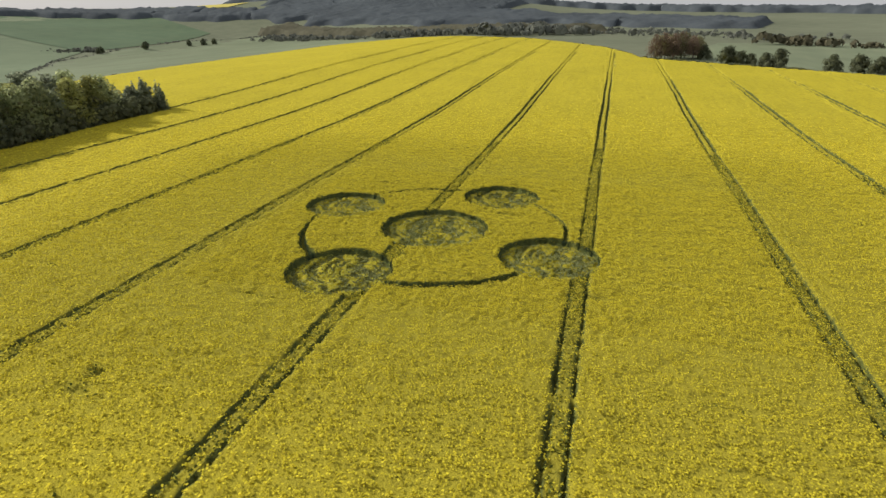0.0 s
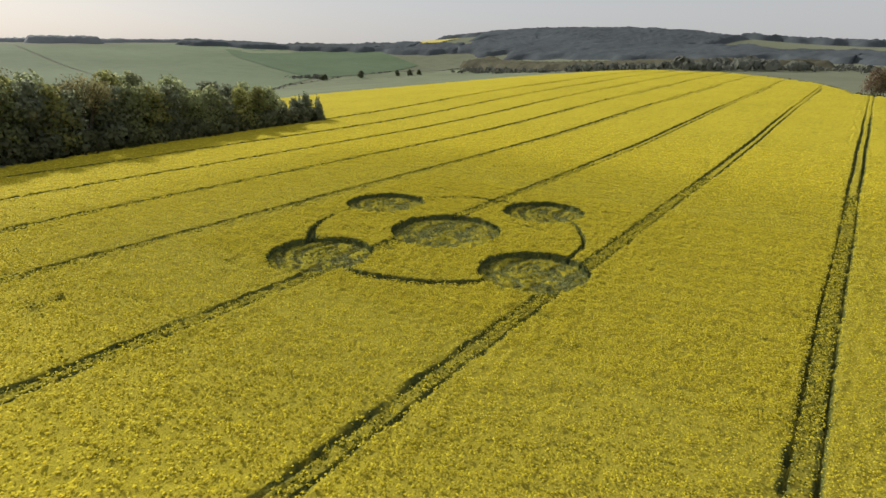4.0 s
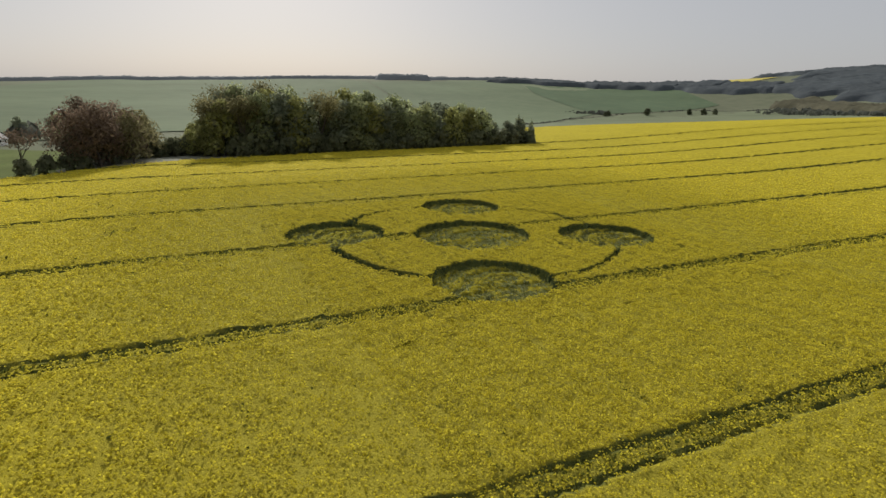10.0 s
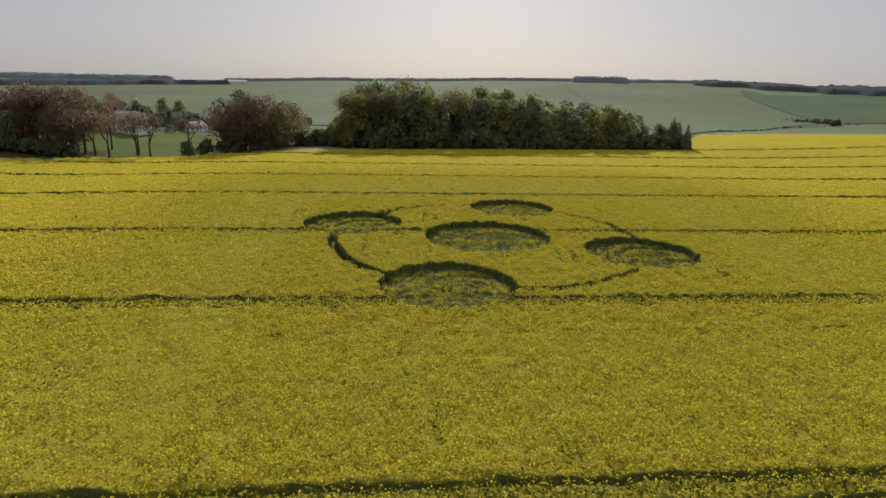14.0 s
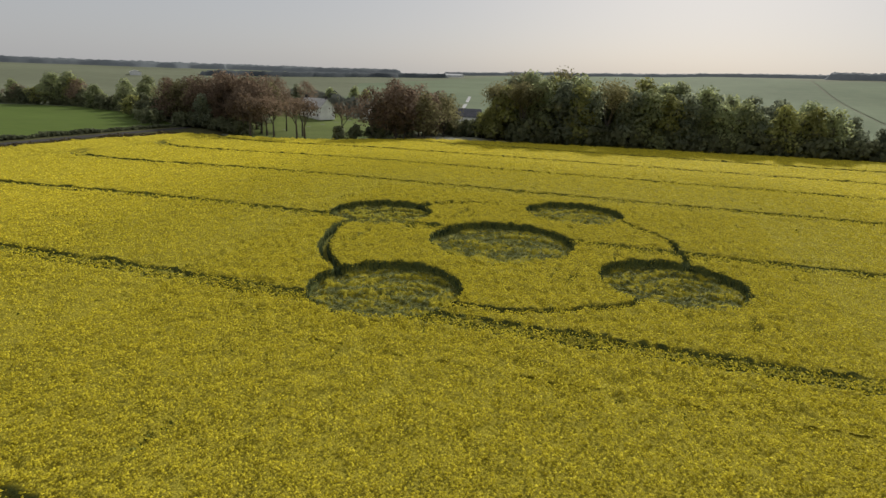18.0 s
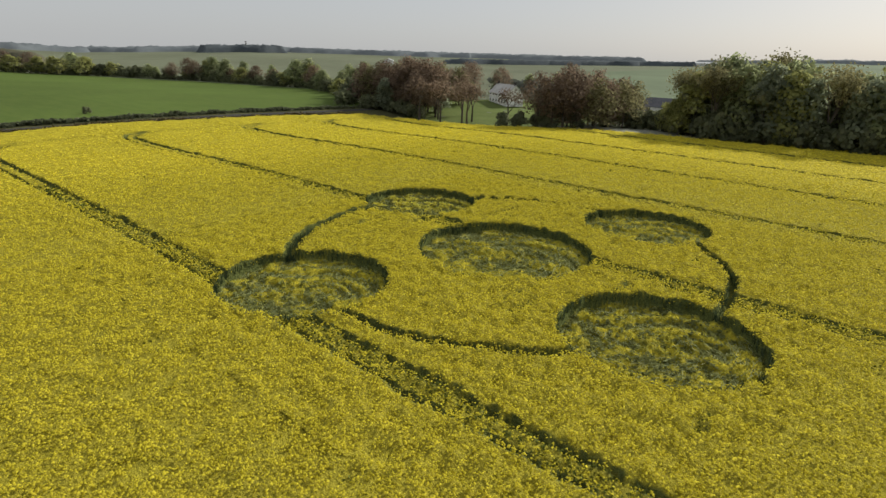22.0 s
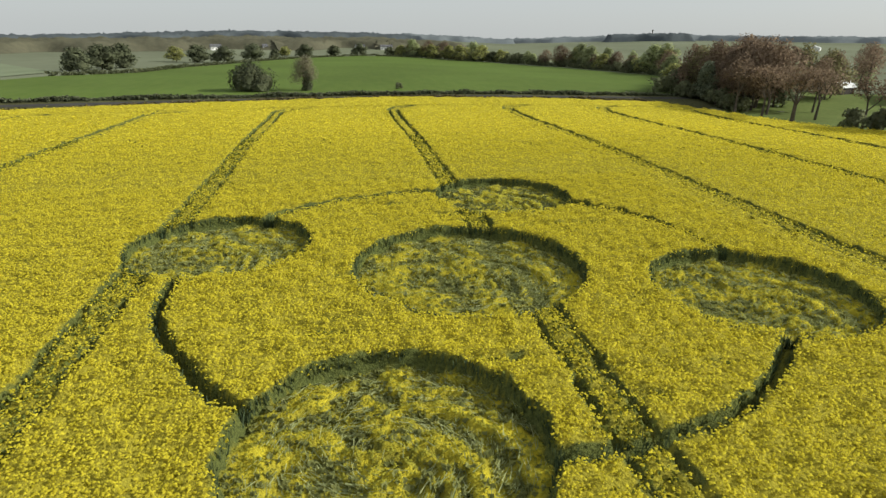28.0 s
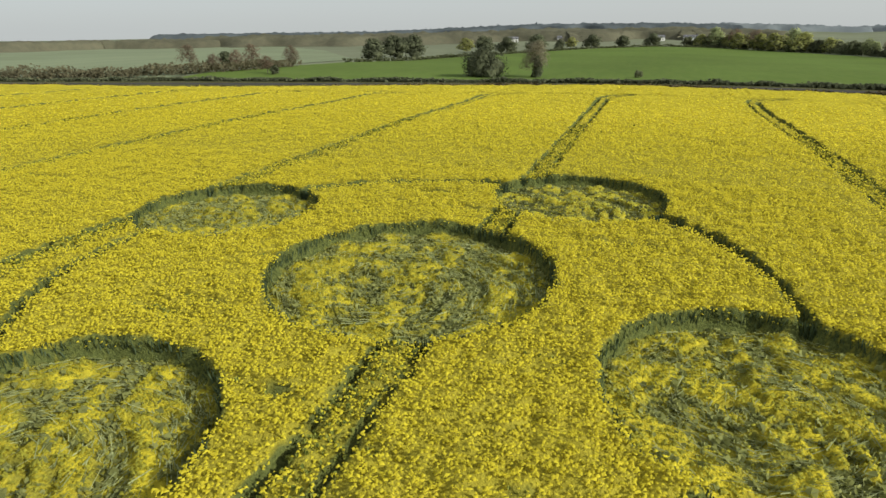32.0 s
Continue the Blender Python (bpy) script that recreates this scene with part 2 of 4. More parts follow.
# ---------------------------------------------------------------- terrain
MID = (-22.4, 73.6)                  # middle of the pattern in the crop
SKY_AZ = [0, 10, 38, 51, 57, 65, 75, 89, 105, 118, 132, 150, 164, 175, 190, 206, 234, 290, 360]
SKY_EL = [0.6, 0.6, 0.75, 0.75, 0.85, 0.65, 0.55, 0.35, 0.0, -0.1, -0.15, -0.15, -0.65, -0.2, -0.1, -0.7, -0.8, 0.0, 0.6]
R_SKY = 1400.0


def ground_z(x, y):
    x, y = np.asarray(x, float), np.asarray(y, float)
    dx, dy = x - MID[0], y - MID[1]
    r = np.hypot(dx, dy)
    z = -1.9 * smooth01((-35 - x) / 100.0) * smooth01((330 - y) / 150.0)
    z = z - 0.8 * np.exp(-0.5 * ((y + 10) / 18.0) ** 2) + 1.3 * smooth01((-24 - y) / 26.0) - 3.0 * smooth01((-60 - y) / 240.0)
    z = z + 1.5 * smooth01((y - 150) / 120.0) * smooth01((900 - y) / 300.0)
    z = z + 4.8 * np.exp(-0.5 * (((x + 100) / 150.0) ** 2 + ((y - 490) / 140.0) ** 2))
    z = z - 8.0 * np.exp(-0.5 * (((x + 560) / 170.0) ** 2 + ((y - 640) / 240.0) ** 2))
    # the valley that falls away to the north-west
    z = z - np.minimum(0.052 * np.maximum(-145 - x, 0), 21.0) * smooth01((y - 110) / 150.0) * smooth01((1120 - y) / 360.0) * smooth01((1350 + x) / 500.0)
    z = z + 31.0 * np.exp(-0.5 * (np.abs((x + 470) / 270.0) ** 3 + ((y - 1240) / 140.0) ** 2))
    az = np.degrees(np.arctan2(-dx, dy)) % 360
    el = np.interp(az, SKY_AZ, SKY_EL)
    top = 20 + np.tan(np.radians(el)) * R_SKY
    return z + top * smooth01((r - 300) / (R_SKY - 300)) ** 1.3 - 0.02 * np.maximum(r - R_SKY, 0)


def gz(x, y):
    return float(ground_z(x, y))


def ground_sheet():
    rings = np.concatenate([[0.0], np.arange(20, 420, 10), np.geomspace(420, 4700, 60)])
    n = 180
    a = np.linspace(0, 2 * np.pi, n, endpoint=False)
    X = MID[0] + rings[:, None] * np.cos(a)[None]
    Y = MID[1] + rings[:, None] * np.sin(a)[None]
    Z = ground_z(X, Y)
    v = np.stack([X, Y, Z], -1).reshape(-1, 3)
    i, j = np.meshgrid(np.arange(len(rings) - 1), np.arange(n), indexing="ij")
    i, j = i.ravel(), j.ravel()
    k = (j + 1) % n
    f = np.stack([i * n + j, (i + 1) * n + j, (i + 1) * n + k, i * n + k], -1)
    ob = mesh_np("ground", v, f, M_GROUND, smooth=True)
    return tagged(ob, "rolling farmland of rough pasture reaching the horizon", "ground", kind="structure")


ground_sheet()


def inside(px, py, poly):
    c = np.zeros(np.shape(px), bool)
    for (x1, y1), (x2, y2) in zip(poly, poly[1:] + poly[:1]):
        cond = ((y1 > py) != (y2 > py)) & (px < (x2 - x1) * (py - y1) / (y2 - y1 + 1e-12) + x1)
        c ^= cond
    return c


def drape(name, poly, step, lift, mat, label, category):
    """A field that follows the ground inside an outline."""
    bm = bmesh.new()
    bm.faces.new([bm.verts.new((x, y, 0)) for x, y in poly])
    for axis in (0, 1):
        lo, hi = min(p[axis] for p in poly), max(p[axis] for p in poly)
        c = lo + step
        while c < hi - 0.01:
            no = [0, 0, 0]
            no[axis] = 1
            at = [0, 0, 0]
            at[axis] = c
            bmesh.ops.bisect_plane(bm, geom=bm.verts[:] + bm.edges[:] + bm.faces[:], plane_co=at, plane_no=no)
            c += step
    for v in bm.verts:
        v.co.z = gz(v.co.x, v.co.y) + lift
    bmesh.ops.recalc_face_normals(bm, faces=bm.faces)
    if sum(f.normal.z for f in bm.faces) < 0:
        bmesh.ops.reverse_faces(bm, faces=bm.faces)
    return tagged(part(name, bm, mat), label, category, kind="structure")


drape("field_green", [(98, -33), (82, -110), (62, -135), (58, -200), (40, -285), (10, -350), (-34, -395), (-80, -390), (-127, -335), (-160, -255), (-165, -150), (-140, -84), (-112, -48), (-60, -45), (-10, -42), (40, -38)], 12, 0.15, M_GREEN, "bright green field of young wheat beyond the lane", "field")
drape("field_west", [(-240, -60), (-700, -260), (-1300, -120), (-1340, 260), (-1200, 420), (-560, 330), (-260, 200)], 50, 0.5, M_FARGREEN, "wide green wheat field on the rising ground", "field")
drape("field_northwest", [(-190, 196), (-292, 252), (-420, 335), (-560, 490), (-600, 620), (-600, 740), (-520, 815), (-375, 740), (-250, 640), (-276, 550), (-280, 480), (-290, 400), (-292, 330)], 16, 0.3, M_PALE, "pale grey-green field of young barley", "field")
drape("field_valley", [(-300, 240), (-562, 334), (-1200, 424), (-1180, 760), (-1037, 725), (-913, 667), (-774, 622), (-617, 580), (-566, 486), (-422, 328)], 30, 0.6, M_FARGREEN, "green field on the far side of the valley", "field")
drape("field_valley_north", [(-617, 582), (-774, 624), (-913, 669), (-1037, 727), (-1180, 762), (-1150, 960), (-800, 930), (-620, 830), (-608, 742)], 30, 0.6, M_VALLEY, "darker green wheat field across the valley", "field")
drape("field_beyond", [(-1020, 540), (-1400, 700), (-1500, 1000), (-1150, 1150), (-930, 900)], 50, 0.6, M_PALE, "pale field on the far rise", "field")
drape("field_southeast", [(100, -36), (92, -140), (200, -300), (330, -420), (460, -300), (320, -40)], 25, 0.2, M_PALE, "pale green pasture beyond the lane", "field")
drape("field_northeast", [(32, 372), (62, 340), (160, 296), (420, 330), (330, 620), (90, 560)], 25, 0.2, M_PALE, "pale field of thin young crop behind the hedge", "field")
M_FARRAPE = two_tone("far_rape", (0.42, 0.36, 0.10), (0.50, 0.43, 0.12), 0.05, 0.01)
drape("field_far_rape", [(-840, 1020), (-735, 1050), (-725, 1110), (-850, 1085)], 15, 1.0, M_FARRAPE, "small yellow rape field high on the far hill", "field")


# ---------------------------------------------------------------- the crop
MIDC, RING_R, CROP = (-21.6, 73.1), 18.55, 1.3
CIRCLES = [(-21.6, 73.1, 7.7), (-28.6, 56.3, 6.5), (-14.8, 89.7, 6.3), (-4.7, 66.7, 6.4), (-38.3, 79.5, 6.4)]
TRAMS = [-143.0, -119.5, -96.0, -73.0, -49.9, -24.25, -0.43, 23.4, 47.6, 71.4, 95.2]
FIELD = [(140, -8), (72, -16), (29, -27), (-22, -34), (-75, -33), (-98, -32), (-104, -24), (-113, 8), (-124, 23), (-131, 40), (-138, 91), (-142, 158),
         (-152, 165), (-175, 178), (-285, 245), (-287, 330), (-285, 400), (-276, 480), (-270, 550), (-200, 620), (-150, 580), (-70, 545), (-5, 450), (14, 395), (19, 366), (44, 350), (72, 333), (130, 299), (190, 270), (190, -6)]
# gaps in the stand: place, size, depth
GAPS = [(-40.0, 29.2, 0.9, 0.5), (-40.0, 31.6, 0.7, 0.5), (-22.0, 20.0, 0.6, 0.4), (-46.0, 14.0, 0.6, 0.4), (-117.0, 40.0, 2.4, 0.8), (-144.0, 186.0, 3.0, 0.8)]


def headland_y(x):
    """The track along the southern edge, into which the tramlines turn."""
    return -22.0 + 0.13 * np.maximum(x + 22, 0) + 0.02 * np.minimum(x + 22, 0)


def tram_x(x0, y):
    return x0 + 0.0092 * (y - 70) + 0.08 * np.sin(y * 0.11 + 2 * x0)


def swath(x, y, cx, cy):
    """Bands of crop swept round the middle of a circle: high where one swath lies over the next."""
    r, a = np.hypot(x - cx, y - cy), np.arctan2(y - cy, x - cx)
    b = a + 0.22 * r
    return waves(3.4 * np.cos(b) + 0.8 * r, 3.4 * np.sin(b) - 0.8 * r, 2.6, 8)


def old_wheelings(x, y):
    """Where a tramline runs on under the laid crop."""
    out = np.zeros(np.shape(x))
    for x0 in (-24.25, -0.43):
        out = np.maximum(out, smooth01((1.5 - np.abs(x - tram_x(x0, y)) + 0.3 * waves(x, y, 3.0, 21)) / 0.6))
    return out


def laid_height(x, y, cx, cy):
    """Combed swaths of laid crop, their front edges steep."""
    band = swath(x, y, cx, cy)
    step = smooth01((band + 0.25) / 0.5)
    return 0.13 + 0.20 * step + 0.07 * band + 0.10 * waves(x, y, 1.3, 9) + 0.04 * waves(x, y, 0.6, 2) - 0.10 * old_wheelings(x, y)


def laid_flower(x, y, cx, cy):
    """How much of the laid crop shows its flowers: least where only bare stalks lie."""
    band = swath(x, y, cx, cy)
    return np.clip(0.72 + 0.50 * smooth01((band + 0.3) / 0.6) - 0.25 + 0.42 * waves(x, y, 1.9, 17) + 0.20 * waves(x, y, 0.8, 3) - 0.45 * old_wheelings(x, y), 0.03, 0.97)


def crop_layout(x, y):
    """Height of the crop above the soil and its share of flowers."""
    h = np.full(np.shape(x), CROP)
    fl = np.full(np.shape(x), 1.0)
    rough = 0.11 * waves(x, y, 1.5) + 0.12 * waves(x, y, 3.4, 2) + 0.05 * waves(x, y, 0.6, 5)
    h = h + rough
    # short troughs where the wind has parted the stems
    trough = smooth01((waves(x * 0.30, y * 1.5, 3.2, 14) - 0.8) / 0.4)
    h, fl = h - 0.22 * trough, fl * (1 - 0.12 * trough)
    dist = 1 - 0.72 * smooth01((tuft_far(x, y) - 55) / 150.0)
    wide = 0.17 + 0.12 * smooth01((tuft_far(x, y) - 10) / 60.0)

    edge, lump = 0.07 * waves(x, y, 1.3, 3) + 0.05 * waves(x, y, 4.0, 19), 0.08 * waves(x, y, 0.8, 7)

    def track(d, on, h, fl, deep):
        deep = deep * dist
        rut = smooth01((wide - np.abs(d - 0.85) + edge) / 0.14) * on * deep
        mid = smooth01((0.8 - d) / 0.25) * on * deep
        side = smooth01((1.5 - d) / 0.4) * on * deep
        h = h * (1 - 0.12 * mid) * (1 - 0.04 * side) + mid * lump
        fl = fl * (1 - 0.15 * mid) * (1 - 0.05 * side)
        return h * (1 - 0.75 * rut), fl * (1 - 0.88 * rut)

    bend = headland_y(x)
    for x0 in TRAMS:
        near = np.abs(x - x0 - 1.0) < 13
        if not near.any():
            continue
        on = smooth01((y - headland_y(x0) - 6.5) / 1.0)
        h, fl = track(np.abs(x - tram_x(x0, y)), on, h, fl, 1.0)
        # the turn into the headland track
        tx = float(tram_x(x0, headland_y(x0) + 6.5))
        ax, ay = tx - 6.5, headland_y(x0) + 6.5
        arc = ((x > ax) & (y < ay + 0.5) & (y > ay - 9)).astype(float)
        h, fl = track(np.abs(np.hypot(x - ax, y - ay) - 6.5), arc, h, fl, 1.0)
    h, fl = track(np.abs(y - bend + 0.3 * np.sin(x * 0.05)), (y < 20).astype(float), h, fl, 0.5)
    for gx, gy, gl, gd in GAPS:
        hole = smooth01(1.4 - np.hypot((x - gx) / gl, (y - gy) / min(gl, 1.4)) + 0.3 * waves(x, y, 1.5, 12))
        h, fl = h * (1 - gd * hole), fl * (1 - gd * hole)
    dx, dy = x - MIDC[0], y - MIDC[1]
    ring = smooth01((0.36 + 0.26 * smooth01((68 - y) / 8.0) - np.abs(np.hypot(dx, dy) - RING_R - 0.15 * waves(x, y, 9, 4)) + 0.08 * waves(x, y, 1.5, 1)) / 0.15)
    h = h * (1 - 0.76 * ring)
    fl = fl * (1 - 0.8 * ring)
    for cx, cy, cr in CIRCLES:
        m = np.hypot(x - cx, y - cy) < cr + 1.0
        if not m.any():
            continue
        px, py = x[m], y[m]
        inner = cr - np.hypot(px - cx, py - cy) + 0.12 * waves(px, py, 2.5, 6)
        flat = smooth01(inner / 0.22)
        h[m] = h[m] * (1 - flat) + np.maximum(laid_height(px, py, cx, cy), 0.05) * flat
        # flower share drops beside the rim, painting shade along the foot of the wall
        fl[m] = fl[m] * (1 - flat) + flat * laid_flower(px, py, cx, cy) * smooth01((inner - 0.1) / 0.5)
    return np.maximum(h, 0.03), np.clip(fl, 0, 1)


def grid_lines(lo, hi, coarse, fine_spans):
    out, c = [], lo
    while c < hi:
        out.append(c)
        st = coarse(c)
        for a, b, s in fine_spans:
            if a <= c < b:
                st = min(st, s)
            elif c < a < c + st:
                st = a - c
        c += st
    return np.array(out + [hi])


def tuft_far(x, y):
    return np.hypot(np.maximum(np.maximum(x - 24, 0.72 * (-46 - x)), 0), np.maximum(np.abs(y - 76) - 26, 0))


def tuft_share(x, y):
    """Where the flower heads are single pieces, and how densely they stand."""
    return smooth01((115 - tuft_far(x, y)) / 90.0)


PATCH = (-48.0, 48.0, 6.0, 98.0)     # the stretch with the circles, in finer facets


def crop_sheet(name, xs, ys, label, hollow):
    X, Y = np.meshgrid(xs, ys, indexing="ij")
    H, F = crop_layout(X, Y)
    ok = inside(X, Y, FIELD)
    H = np.where(ok, H, 0.0)
    F = np.where(ok, F, 0.1)
    # stems show on every steep face of the crop
    steep = np.hypot(np.gradient(H, xs, axis=0), np.gradient(H, ys, axis=1))
    F = F * (1 - 0.95 * smooth01((steep - 0.6) / 0.8))
    # where flower heads are single pieces, the sheet is the leafy layer under them
    F = F * (1 - (0.13 + 0.29 * smooth01((48 - tuft_far(X, Y)) / 44.0)) * smooth01((H - 0.6) / 0.2))
    Z = ground_z(X, Y) + H * (1 - 0.16 * tuft_share(X, Y) * smooth01((H - 0.5) / 0.4)) + 0.05
    n0, n1 = X.shape
    i, j = np.meshgrid(np.arange(n0 - 1), np.arange(n1 - 1), indexing="ij")
    keep = (ok[:-1, :-1] | ok[1:, :-1] | ok[:-1, 1:] | ok[1:, 1:])
    if hollow:
        x0, y0, x1, y1 = PATCH
        keep &= ~((X[:-1, :-1] >= x0) & (X[1:, 1:] <= x1) & (Y[:-1, :-1] >= y0) & (Y[1:, 1:] <= y1))
    i, j = i[keep], j[keep]
    f = np.stack([i * n1 + j, (i + 1) * n1 + j, (i + 1) * n1 + j + 1, i * n1 + j + 1], -1)
    used = np.zeros(n0 * n1, bool)
    used[f.ravel()] = True
    idx = np.cumsum(used) - 1
    v = np.stack([X, Y, Z], -1).reshape(-1, 3)[used]
    ob = mesh_np(name, v, idx[f], M_CANOPY, smooth=False)
    ob.data.attributes.new("flower", "FLOAT", "POINT").data.foreach_set("value", F.reshape(-1)[used].astype(np.float32))
    return tagged(ob, label, "crop", kind="stuff")


crop_sheet("rape_crop", grid_lines(-290, 190, lambda c: 1.6, [(x0 - 2.3, x0 + 3.4, 0.2) for x0 in TRAMS]),
           grid_lines(-40, 622, lambda c: 0.7 if c < 150 else 0.7 + (c - 150) * 0.012, [(-30, -14, 0.4)]),
           "flowering yellow oilseed rape with tramlines on a wide field", True)
crop_sheet("rape_crop_pattern", np.linspace(PATCH[0], PATCH[2], 271), np.linspace(PATCH[1], PATCH[3], 251),
           "yellow rape with five flattened circles joined by a ring path", False)


def tufts(rs, P, size, tilt=0.9, flat=0.55):
    """Two crossed, bent little leaves at each place."""
    n = len(P)
    vs, fs = [], []
    base = rs.uniform(0, np.pi, n)
    for q in range(2):
        a = base + q * np.pi / 2 + rs.uniform(-0.5, 0.5, n)
        t = rs.uniform(-tilt, tilt, n)
        u = np.stack([np.cos(a), np.sin(a), np.zeros(n)], -1)
        w = np.stack([-np.sin(a) * np.sin(t), np.cos(a) * np.sin(t), np.cos(t)], -1)
        su = (size * rs.uniform(0.35, 0.65, n))[:, None]
        sw = (size * rs.uniform(0.35, 0.65, n) * flat / 0.55)[:, None]
        vs.append(np.stack([P - u * su - w * sw * 0.3, P + u * su - w * sw, P + u * su * 0.8 + w * sw, P - u * su * 0.9 + w * sw * 0.8], 1))
    v = np.stack(vs, 1).reshape(-1, 3)
    return v, np.arange(len(v)).reshape(-1, 4)


def heads(rs, P, size, lift=1.0):
    """One little ragged dome of petals at each place."""
    n = len(P)
    a = rs.uniform(0, 6.283, n)
    s = (size * 0.5)[:, None]
    vs = []
    for q in range(3):
        b = a + q * 2.0944 + rs.uniform(-0.4, 0.4, n)
        k = rs.uniform(0.65, 1.3, (n, 1))
        vs.append(P + np.stack([0.85 * np.cos(b), 0.85 * np.sin(b), rs.uniform(-1.3, -0.3, n) * lift], -1) * s * k)
    vs.append(P + np.stack([rs.normal(0, 0.3, n), rs.normal(0, 0.3, n), rs.uniform(0.2, 0.9, n) * lift], -1) * s)
    v = np.stack(vs, 1).reshape(-1, 3)
    o = np.arange(n)[:, None] * 4
    f = np.concatenate([o + np.array([[q, (q + 1) % 3, 3]]) for q in range(3)], 0)
    return v, f


def petals(rs, P, size):
    """One bent patch of petals at each place, tilted at random."""
    n = len(P)
    a, b = rs.uniform(0, 6.283, n), rs.uniform(0, 6.283, n)
    t = np.abs(rs.normal(0, 0.28, n))
    nrm = np.stack([np.sin(t) * np.cos(b), np.sin(t) * np.sin(b), np.cos(t)], -1)
    u = np.cross(nrm, np.stack([np.cos(a), np.sin(a), np.zeros(n)], -1))
    u /= np.linalg.norm(u, axis=1)[:, None]
    w = np.cross(nrm, u)
    s = (size * 0.5)[:, None]
    k = rs.uniform(0.6, 1.25, (4, n, 1))
    dip = nrm * s * rs.uniform(0.15, 0.6, (n, 1))
    v = np.stack([P - u * s * k[0] - dip, P - w * s * k[1], P + u * s * k[2] - dip, P + w * s * k[3]], 1).reshape(-1, 3)
    return v, np.arange(len(v)).reshape(-1, 4)


def flower_heads():
    rs = np.random.RandomState(3)
    n = 3400000
    x = rs.uniform(-180, 120, n)
    y = rs.uniform(-36, 260, n)
    far = tuft_far(x, y)
    want = np.minimum(0.90 / (0.135 + 0.0030 * far) ** 2, 25.0) * tuft_share(x, y) * (0.45 + 0.55 * smooth01((45 - far) / 45.0))
    ok = rs.uniform(0, 1, n) < 1.5 * want / (n / (300.0 * 296.0))
    # the stretch that is flown over closest stands in finer heads
    m = int(70 * 52 * 1.5 * 33)
    x, y = np.concatenate([x[ok], rs.uniform(-46, 24, m)]), np.concatenate([y[ok], rs.uniform(50, 102, m)])
    size = 0.118 + 0.0034 * tuft_far(x, y)
    # heads stand in clumps, with a little air between them, and crowd along cut edges
    share = np.clip(1.0 + 0.34 * waves(x, y, 0.9, 13) + 0.24 * waves(x, y, 2.8, 15), 0.2, 1.5)
    for cx, cy, cr in CIRCLES:
        share = share + 0.5 * smooth01(1.5 - np.abs(np.hypot(x - cx, y - cy) - cr - 0.35) / 0.3)
    ok = rs.uniform(0, 1.5, len(x)) < share
    x, y, size = x[ok], y[ok], size[ok]
    ok = inside(x, y, FIELD)
    x, y, size = x[ok], y[ok], size[ok]
    h, f = crop_layout(x, y)
    drawn = rs.uniform(0, 1, len(x))
    ok = (h > 0.7) & (drawn < f ** np.where(size < 0.2, 2.2, 3.5))
    leaf = (h > 0.75) & ~ok & (f < 0.9) & (tuft_far(x, y) < 30) & (drawn > 0.45)
    z = ground_z(x, y) + h + 0.03
    P = np.stack([x, y, z + rs.uniform(-0.15, 0.13, len(x))], -1)
    fine = ok & (size + rs.uniform(-0.03, 0.03, len(size)) < 0.205)
    v, q = heads(rs, P[fine], size[fine] * rs.uniform(1.0, 1.85, fine.sum()), 0.56)
    tagged(mesh_np("rape_flowers", v, q, M_FLOWER, smooth=True), "dense yellow flower heads of oilseed rape", "flowers", kind="stuff")
    broad_ = ok & ~fine
    v, q = petals(rs, P[broad_], size[broad_] * 1.15)
    tagged(mesh_np("rape_flowers_beyond", v, q, M_FLOWER), "yellow flower heads of oilseed rape farther out", "flowers", kind="stuff")
    v, q = tufts(rs, P[leaf] - np.array([0, 0, 0.08]), size[leaf] * 1.1)
    tagged(mesh_np("rape_leaves", v, q, M_TUFTLEAF), "green rape leaves along the tramlines and paths", "leaves", kind="stuff")


flower_heads()


